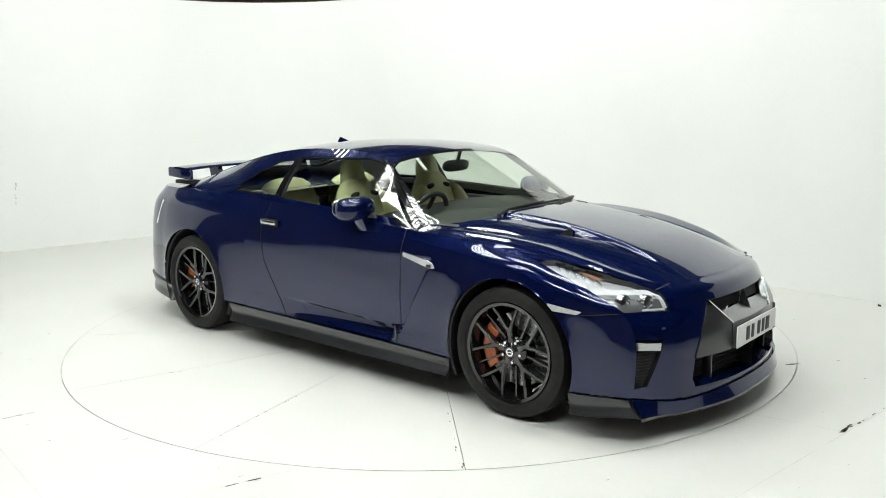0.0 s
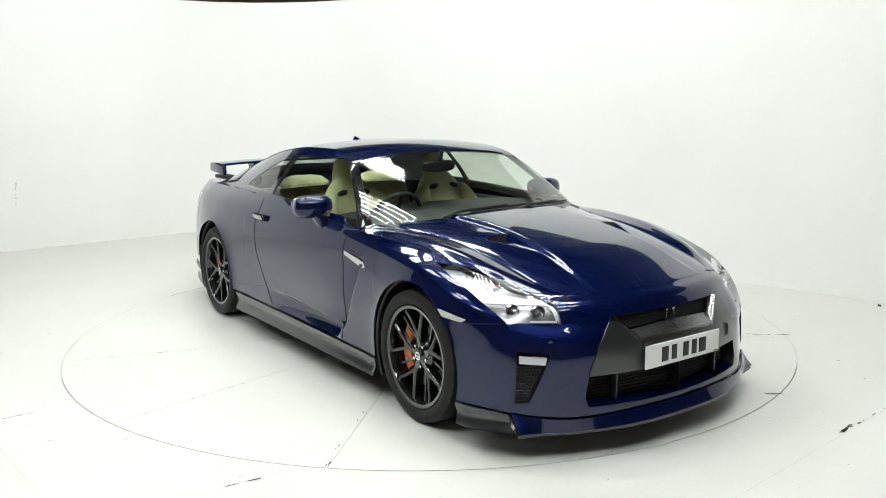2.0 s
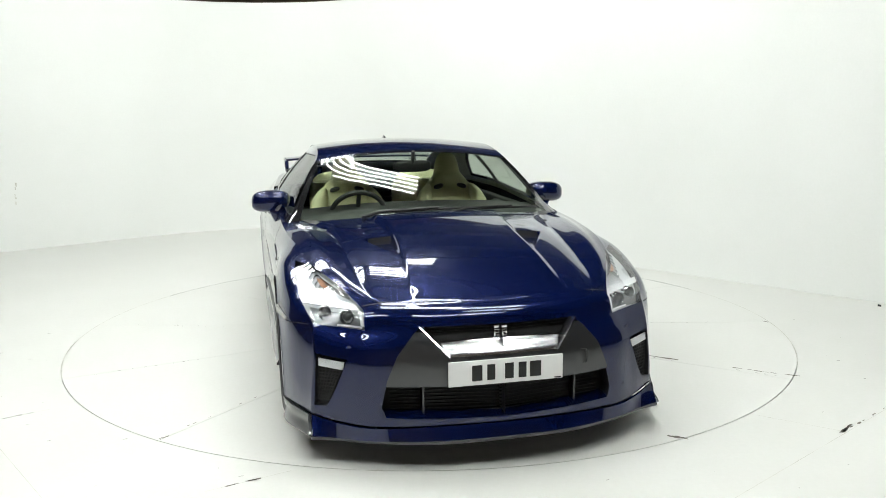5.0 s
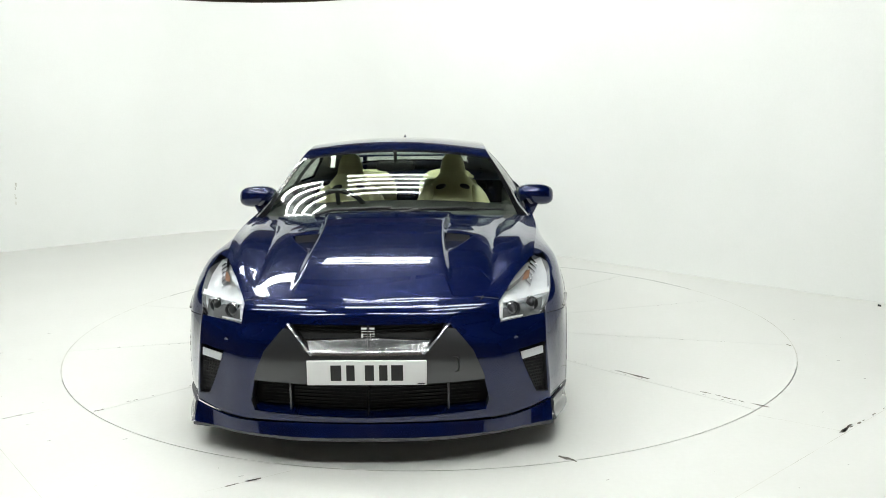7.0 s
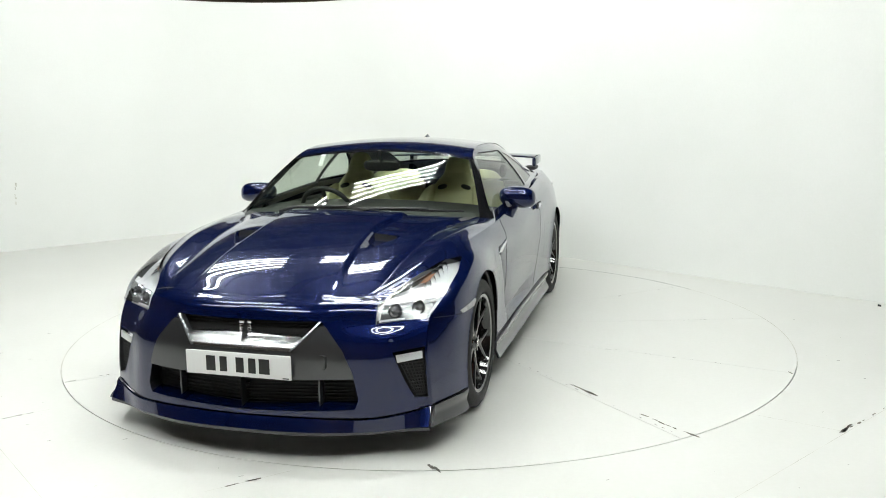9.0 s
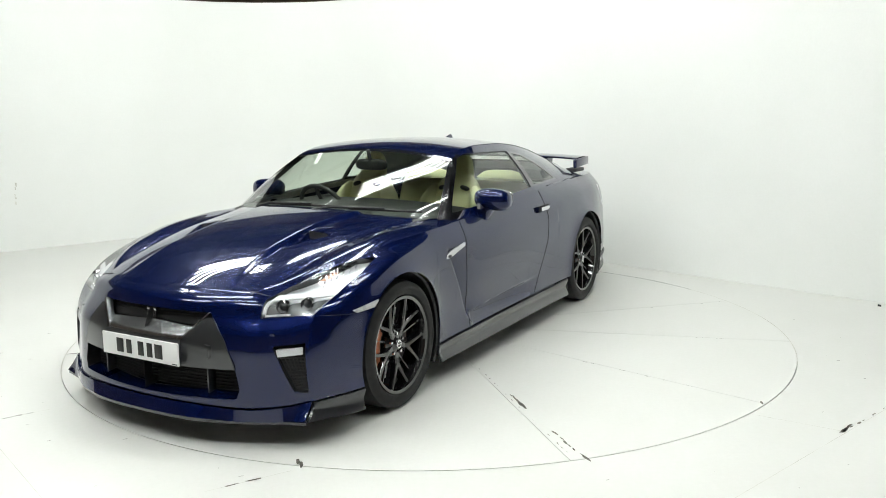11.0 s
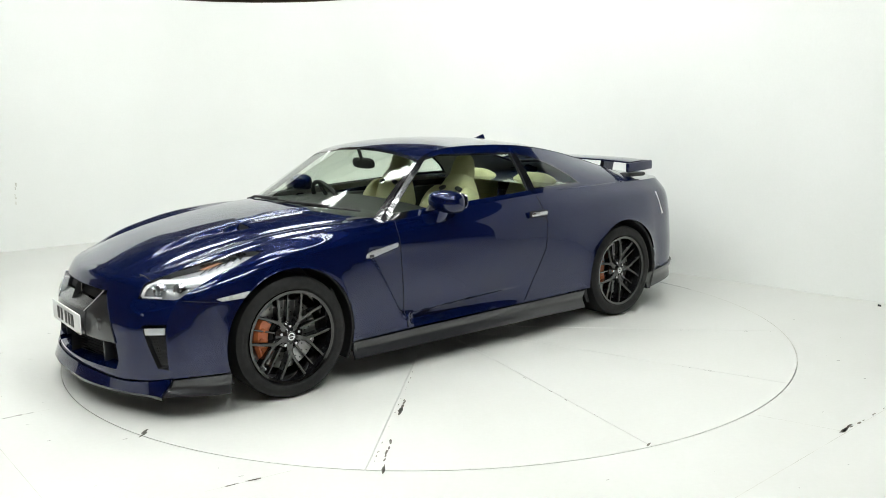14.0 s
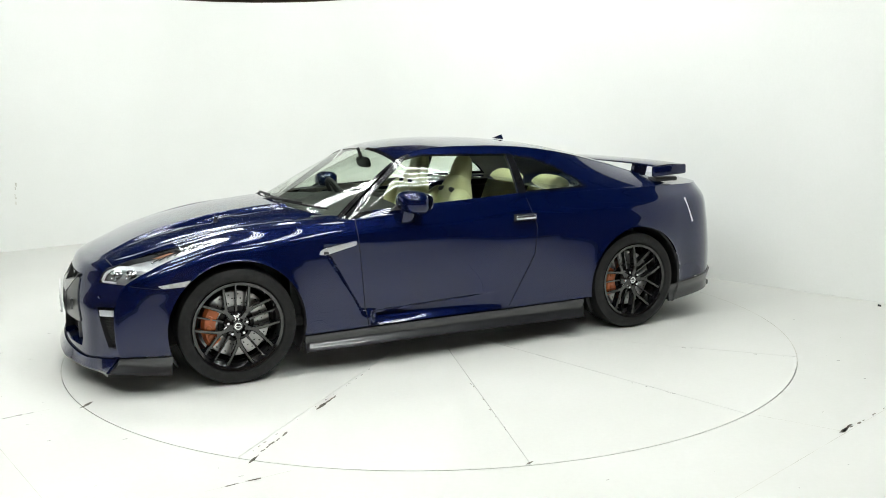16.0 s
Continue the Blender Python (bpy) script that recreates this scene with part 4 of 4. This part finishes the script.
def cabin():
    bm = bmesh.new()
    box(bm, (2.9, 1.60, .06), pose(-.25, 0, .30), .02)
    for s in (1, -1):
        box(bm, (1.9, .06, .60), pose(-.2, s * .80, .60), .02)
        box(bm, (.9, .10, .16), pose(.05, s * .77, .80), .04)
    box(bm, (.10, 1.5, .60), pose(1.0, 0, .60), .02)
    box(bm, (1.7, .24, .25), pose(.15, 0, .52), .05)
    part("cabin_tub", bm, DASH, CAR, "dark cabin floor and door cards")
    rows = []
    for x, z, w in ((1.02, .915, .62), (.95, .935, .72), (.80, .945, .76), (.62, .94, .77), (.52, .92, .77), (.48, .87, .77), (.50, .74, .76), (.60, .55, .75)):
        rows.append([(x - .10 * (y / .75) ** 2 * (1 if x > .7 else .2), y, z - .02 * (y / .75) ** 2 + .02 * bump(y, -.37, .2) * (1 if .9 < z and x < .85 else 0)) for y in np.linspace(-w, w, 40)])
    part("dashboard", grid_mesh(rows), DASH, CAR, "dark grey dashboard")
    seat(-.37)
    seat(.37)
    for s in (1, -1):
        bm = bmesh.new()
        m = pose(-.98, s * .33, .82, 0, -20)
        blob(bm, (.18, .48, .50), m, 3.4)
        blob(bm, (.42, .48, .16), pose(-.78, s * .33, .58), 3.2)
        part("rear_seat", bm, CREAM, CAR, "cream leather rear seat")
    bm = bmesh.new()
    box(bm, (.62, 1.3, .05), pose(-1.42, 0, .93, 0, 3), .015)
    part("parcel_shelf", bm, DASH, CAR)
    # steering wheel
    bm = bmesh.new()
    m = pose(.36, -.37, .885, 0, -62)
    ring = []
    for a in np.linspace(0, 2 * math.pi, 36, endpoint=False):
        c, d = Vector((.175 * math.cos(a), .175 * math.sin(a), 0)), Vector((math.cos(a), math.sin(a), 0))
        ring.append([bm.verts.new(m @ (c + d * (.016 * math.cos(b)) + Vector((0, 0, .016 * math.sin(b))))) for b in np.linspace(0, 2 * math.pi, 10, endpoint=False)])
    for i in range(36):
        p, q = ring[i], ring[(i + 1) % 36]
        for j in range(10):
            bm.faces.new((p[j], p[(j + 1) % 10], q[(j + 1) % 10], q[j]))
    for a in (0, math.pi, -math.pi / 2):
        rod(bm, m @ Vector((0, 0, .01)), m @ Vector((.17 * math.cos(a + math.pi / 2), .17 * math.sin(a + math.pi / 2), 0)), .014, seg=8)
    blob(bm, (.12, .12, .05), m @ pose(0, 0, .01))
    part("steering_wheel", bm, BLACK, CAR, "black three-spoke steering wheel")
    # inside mirror
    bm = bmesh.new()
    blob(bm, (.04, .25, .075), pose(.30, 0, 1.185, 0, 10), 3.5)
    rod(bm, (.31, 0, 1.20), (.34, 0, 1.285), .012)
    part("inside_mirror", bm, BLACK, CAR, "black inside mirror")
    # paper on the dash
    bm = bmesh.new()
    box(bm, (.10, .03, .002), pose(.36, -.40, 1.22, 0, 45), 0)
    part("screen_sticker", bm, WHITE, CAR, "small white sticker inside the windscreen", smooth=False)


def outside_parts(trees):
    # door mirrors
    for s in (1, -1):
        bm = bmesh.new()
        vs = blob(bm, (.20, .235, .135), pose(.295, s * .908, .992, 0, -4, s * 10), 2.8, 28)
        for v in vs:
            if v.co.x < .25:
                v.co.x = .25 + (v.co.x - .25) * .25
            t = (abs(v.co.y) - .80) / .22
            v.co.z += (.01 - .02 * t) * (1 if v.co.z < .987 else .3)
        mir = part("door_mirror", bm, PAINT, CAR, "blue door mirror with a dark foot")
        bm = bmesh.new()
        box(bm, (.085, .075, .115), pose(.335, s * .876, .915, s * -26, 0, 0), .022)
        part("mirror_foot", bm, PAINT, mir)
        bm = bmesh.new()
        blob(bm, (.012, .195, .10), pose(.230, s * .908, .992, 0, -4, s * 10), 3.5)
        part("mirror_glass", bm, CHROME, mir)
        bm = bmesh.new()
        prism(bm, [(.44, .945), (.24, .948), (.30, 1.035)], 0, .02, Matrix(((1, 0, 0, 0), (0, -s * .74, s, s * 1.567), (0, 1, 0, 0), (0, 0, 0, 1))))
        bmesh.ops.recalc_face_normals(bm, faces=bm.faces)
        part("mirror_base", bm, BLACK, mir, smooth=False)
    # door handles
    bm = bmesh.new()
    box(bm, (.150, .012, .030), pose(-.479, .935, .850, 0, 1, 0), .010, 3)
    both("door_handle", bm, CHROME, "chrome flush door handle")
    # flat dark plate painted as the shade in the cup behind the handle
    bm = bmesh.new()
    box(bm, (.17, .006, .045), pose(-.479, .926, .850), .002)
    both("handle_cup_shade", bm, GAP)
    # side vent trim behind the front wheel
    bm = bmesh.new()
    prism(bm, [(.915, .695), (.90, .738), (.86, .752), (.672, .782), (.672, .755), (.85, .712)], .0, .016, Matrix(((1, 0, 0, 0), (0, 0, 1, .895), (0, 1, 0, 0), (0, 0, 0, 1))))
    bmesh.ops.bevel(bm, geom=bm.edges[:], offset=.003, segments=2, affect="EDGES")
    trim = both("fender_trim", bm, CHROME, "chrome trim behind the front wheel")
    for s, t in ((1, trim[0]), (-1, trim[1])):
        bm = bmesh.new()
        box(bm, (.028, .004, .016), pose(.862, s * .913, .722), .001)
        part("trim_emblem", bm, GREY, t)
    # side markers
    bm = bmesh.new()
    prism(bm, [(1.815, .616), (1.79, .600), (1.672, .606), (1.642, .640)], 0, .016, Matrix(((1, 0, 0, 0), (-.20, 0, 1, 1.262), (0, 1, 0, 0), (0, 0, 0, 1))))
    bmesh.ops.bevel(bm, geom=bm.edges[:], offset=.003, segments=2, affect="EDGES")
    both("side_marker", bm, MARKER, "clear side marker lamp")
    # parking sensors
    for s in (1, -1):
        for y, z in ((.658, .533),):
            h = [tr.ray_cast(Vector((4, s * y, z)), Vector((-1, 0, 0)))[0] for tr in trees]
            p = max((q for q in h if q), key=lambda q: q.x)
            bm = bmesh.new()
            m = look(p, p + Vector((1, s * .55, 0))) @ Matrix.Rotation(math.pi, 4, "X")
            lathe(bm, [(.0001, .001), (.0095, .001), (.0105, .0015), (.0125, .0005)], 20, m)
            part("parking_sensor", bm, PAINT, CAR)
    # tail strips
    bm = bmesh.new()
    rod(bm, (-1.865, .829, .893), (-1.922, .860, .72), .008)
    both("tail_strip", bm, WHITE, "pale reflector strip on the rear corner")
    # rear wing
    wing = new("rear_wing")
    wing.parent = CAR
    rows = []
    for y in np.linspace(-.70, .70, 41):
        k = abs(y / .70)
        x0, z0 = -1.60 - .10 * k ** 2, 1.138 - .024 * k ** 3
        row = []
        for a in np.linspace(0, 2 * math.pi, 20):
            cx, cz = .5 + .5 * math.cos(a), .5 * math.sin(a)
            row.append((x0 - .25 * (1 - cx), y, z0 + .028 * cz * (0.4 + .6 * cx) + .012 * (1 - cx)))
        rows.append(row)
    part("blade", grid_mesh(rows), PAINT, wing)
    for s in (1, -1):
        bm = bmesh.new()
        box(bm, (.30, .032, .072), pose(-1.822, s * .700, 1.086, 0, 3, 0), .012, 3)
        part("end_plate", bm, PAINT, wing)
        bm = bmesh.new()
        box(bm, (.20, .10, .03), pose(-1.80, s * .655, 1.022), .01)
        part("end_foot", bm, BLACK, wing)
        bm = bmesh.new()
        prism(bm, [(-1.62, .98), (-1.80, .98), (-1.84, 1.128), (-1.72, 1.138), (-1.70, 1.05)], -.018, .018, Matrix(((1, 0, 0, 0), (0, 0, 1, s * .42), (0, 1, 0, 0), (0, 0, 0, 1))))
        part("wing_post", bm, PAINT, wing, smooth=False)
    # roof aerial
    bm = bmesh.new()
    rows = [[bm.verts.new(p) for p in ((-.72 - d, -w, z), (-.72 - d, w, z))] for d, w, z in ((0, .012, 1.325), (.09, .02, 1.315))]
    tip = bm.verts.new((-.805, 0, 1.352))
    bm.faces.new((rows[0][0], rows[0][1], tip))
    bm.faces.new((rows[0][1], rows[1][1], tip))
    bm.faces.new((rows[1][1], rows[1][0], tip))
    bm.faces.new((rows[1][0], rows[0][0], tip))
    part("roof_aerial", bm, PAINT, CAR, "small fin aerial on the roof")
    # wipers
    def on_screen(s, t, up):
        p = screen_at(abs(s), t)
        return Vector((p.x + up * .5, p.y * (1 if s > 0 else -1), p.z + up))
    for root, elbow, tip, end in ((-.52, -.30, .02, .30), (.10, .35, .62, .86)):
        bm = bmesh.new()
        rod(bm, on_screen(root, -.02, .02), on_screen((root + elbow) / 2, .02, .028), .011, .009, 8)
        rod(bm, on_screen((root + elbow) / 2, .02, .028), on_screen(tip, .055, .022), .009, .006, 8)
        k = [on_screen(elbow + (end - elbow) * i / 10 or .001, .045 + .02 * i / 10, .010) for i in range(11)]
        for p, q in zip(k, k[1:]):
            rod(bm, p, q, .0065, seg=6)
        rod(bm, on_screen(root, -.03, .0), on_screen(root, -.02, .03), .018, .014, 12)
        part("wiper", bm, BLACK, CAR, "black wiper arm at the foot of the windscreen")
    # near-black sheets put at the back of the bonnet ducts for the shade inside
    for s in (1, -1):
        bm = bmesh.new()
        for (ya, yb) in ((.338, .40), (.40, .462)):
            za, zb = (max(h.z for h in (tr.ray_cast(Vector((1.375, s * q, 2)), Vector((0, 0, -1)))[0] for tr in trees) if h) for q in (ya, yb))
            bm.faces.new([bm.verts.new(p) for p in ((1.412, s * ya, za - .050), (1.412, s * yb, zb - .050), (1.402, s * yb, zb - .004), (1.402, s * ya, za - .004))])
        part("duct_shade", bm, GAP, CAR, "near-black sheet for the shade inside a bonnet duct", smooth=False)


def build_car():
    from mathutils.bvhtree import BVHTree
    skin, u, strip = side_surface()
    cut_arch(skin, ARCH_F)
    cut_arch(skin, ARCH_R)
    hood, roof, cs = hood_surface(), roof_surface(), cabin_side()
    trees = [BVHTree.FromBMesh(b) for b in (skin, flipped(skin), hood, flipped(hood))]
    # seams first, while the skin is whole
    front_edge, rear_edge = [(.607, 2, .235), (.637, 2, .526), (.664, 2, .86), (.664, 2, .90)], [(-.355, 2, .24), (-.549, 2, .603), (-.569, 2, .786), (-.52, 2, .965)]
    both("door_seam", seam(trees, front_edge, (0, -1, 0)), GAP, smooth=False)
    both("door_seam", seam(trees, rear_edge, (0, -1, 0)), GAP, smooth=False)
    both("bumper_seam", seam(trees, [(1.955, 2, .612), (1.80, 2, .60)], (0, -1, 0), .004), GAP, smooth=False)
    hood_front = [(2.113, 0, 2), (2.103, .16, 2), (2.083, .31, 2), (2.045, .47, 2), (2.022, .585, 2)]
    both("bonnet_seam", seam(trees, hood_front, (0, 0, -1), .007), GAP, smooth=False)
    both("bonnet_seam", seam(trees, [(a, b, 2) for a, b in HOOD_EDGE[-2::-1]], (0, 0, -1), .005), GAP, smooth=False)
    # strips along the foot of the body
    def piece(lo, hi):
        return grid_mesh([r for k, r in zip(u, strip) if lo <= k <= hi])
    part("front_lip", mirror_join(thick(piece(0, 3.97), .012)), PAINT, CAR)
    both("front_splitter", thick(piece(3.97, 5.02), .014), CARBON, "grey carbon splitter corner")
    # near-black strip laid on the lip, painted as the shade of a slot
    slot = []
    for k, r in zip(u, strip):
        if 2.7 <= k <= 3.96:
            t = (k - 2.7) / 1.3
            slot.append([Vector(r[0]).lerp(Vector(r[-1]), h) + Vector((.004, .0025, 0)) for h in (.13, .13 + .42 * t)])
    both("slot_shade", grid_mesh(slot), GAP, "dark strip painted as the shade of a slot over the splitter corner", smooth=False)
    both("side_skirt", thick(piece(6.96, 10.98), .014), CARBON, "grey carbon side skirt")
    both("rear_valance", thick(piece(12.9, NS), .014), CARBON, "grey carbon rear valance")
    bm = grid_mesh([[(p[0][0] + .004, p[0][1] * 1.003, p[0][2] - .013), (p[0][0] + .004, p[0][1] * 1.003, p[0][2] + .002), (p[0][0] - .25, p[0][1] * .8, p[0][2] + .002)] for k, p in zip(u, strip) if k <= 4.02])
    part("splitter_blade", mirror_join(bm), CARBON, CAR, "thin grey splitter blade under the nose")
    nose_parts(skin)
    head_lamps(skin, hood)
    door = take(skin, [(.607, .232), (.637, .526), (.666, .95), (-.50, 1.02), (-.569, .786), (-.549, .603), (-.352, .232)], (0, 2), lambda c: c.y > .6)
    both("door", door, PAINT, "blue door with a creased lower edge")
    bumper = take(skin, [(1.60, .10), (2.5, .10), (2.5, .605), (1.78, .605), (1.60, .60)], (0, 2), lambda c: c.x > 1.6)
    both("front_bumper", bumper, PAINT)
    tail = take(skin, [(-1.70, .1), (-1.70, .62), (-3, .62), (-3, .1)], (0, 2))
    both("rear_bumper", tail, PAINT)
    fender = take(skin, [(.55, .1), (.55, 1.1), (2.4, 1.1), (2.4, .1)], (0, 2))
    both("front_fender", fender, PAINT)
    both("rear_quarter", skin, PAINT)
    cowl = take(hood, [(.2, -.02), (.2, .80), (.70, .80), (.86, .62), (.98, .3), (1.01, -.02)], (0, 1))
    part("cowl", moved(mirror_join(cowl), 0, 0, -.02), BLACK, CAR, "black plastic cowl under the wipers")
    part("bonnet", outward(mirror_join(hood)), PAINT, CAR, "sculpted blue bonnet")
    part("boot_lid", mirror_join(deck_surface()), PAINT, CAR)
    glazing(roof, cs)
    part("roof_lining", moved(mirror_join(roof.copy()), 0, 0, -.014), LINING, CAR, "grey roof lining")
    part("roof", outward(mirror_join(roof)), PAINT, CAR)
    both("cabin_pillar", cs, PAINT)
    # wheel arch liners and underbody
    for cx, cz, r in (ARCH_F, ARCH_R):
        bm = bmesh.new()
        angs = [radians(-28 + 236 * i / 40) for i in range(41)]
        secs = [(r + .004, .905), (r - .004, .895), (r + .010, .88), (r + .02, .50), (.05, .50)]
        rings = [[bm.verts.new((cx + q * math.cos(a), y, cz + q * math.sin(a))) for q, y in secs] for a in angs]
        for p, q in zip(rings, rings[1:]):
            for i in range(len(secs) - 1):
                bm.faces.new((p[i], p[i + 1], q[i + 1], q[i]))
        both("arch_liner", bm, BLACK)
    bm = bmesh.new()
    box(bm, (1.95, 1.78, .04), pose(0, 0, .18), .01)
    box(bm, (.40, 1.1, .04), pose(1.95, 0, .18), .01)
    box(bm, (.5, 1.5, .04), pose(-1.95, 0, .22), .01)
    part("underbody", bm, BLACK, CAR)
    cabin()
    outside_parts(trees)
    for s in (1, -1):
        wheel(1.392, s * .80, .340, s, .25, 90 if s > 0 else 97)
        wheel(-1.375, s * .79, .340, s, .27, 180 if s > 0 else 185)
        brake(1.39, s * .785, .340, s, True)
        brake(-1.38, s * .775, .340, s, False)


build_car()

def motions():
    times = [i * 0.5 for i in range(33)]
    spin = [(t, Matrix.Rotation(radians(-41.66 - 7.163 * t), 4, "Z")) for t in times]
    walk(TABLE, spin)
    walk(CAR, [(t, m @ Matrix.Translation((0.115, -0.205, 0))) for t, m in spin])


motions()
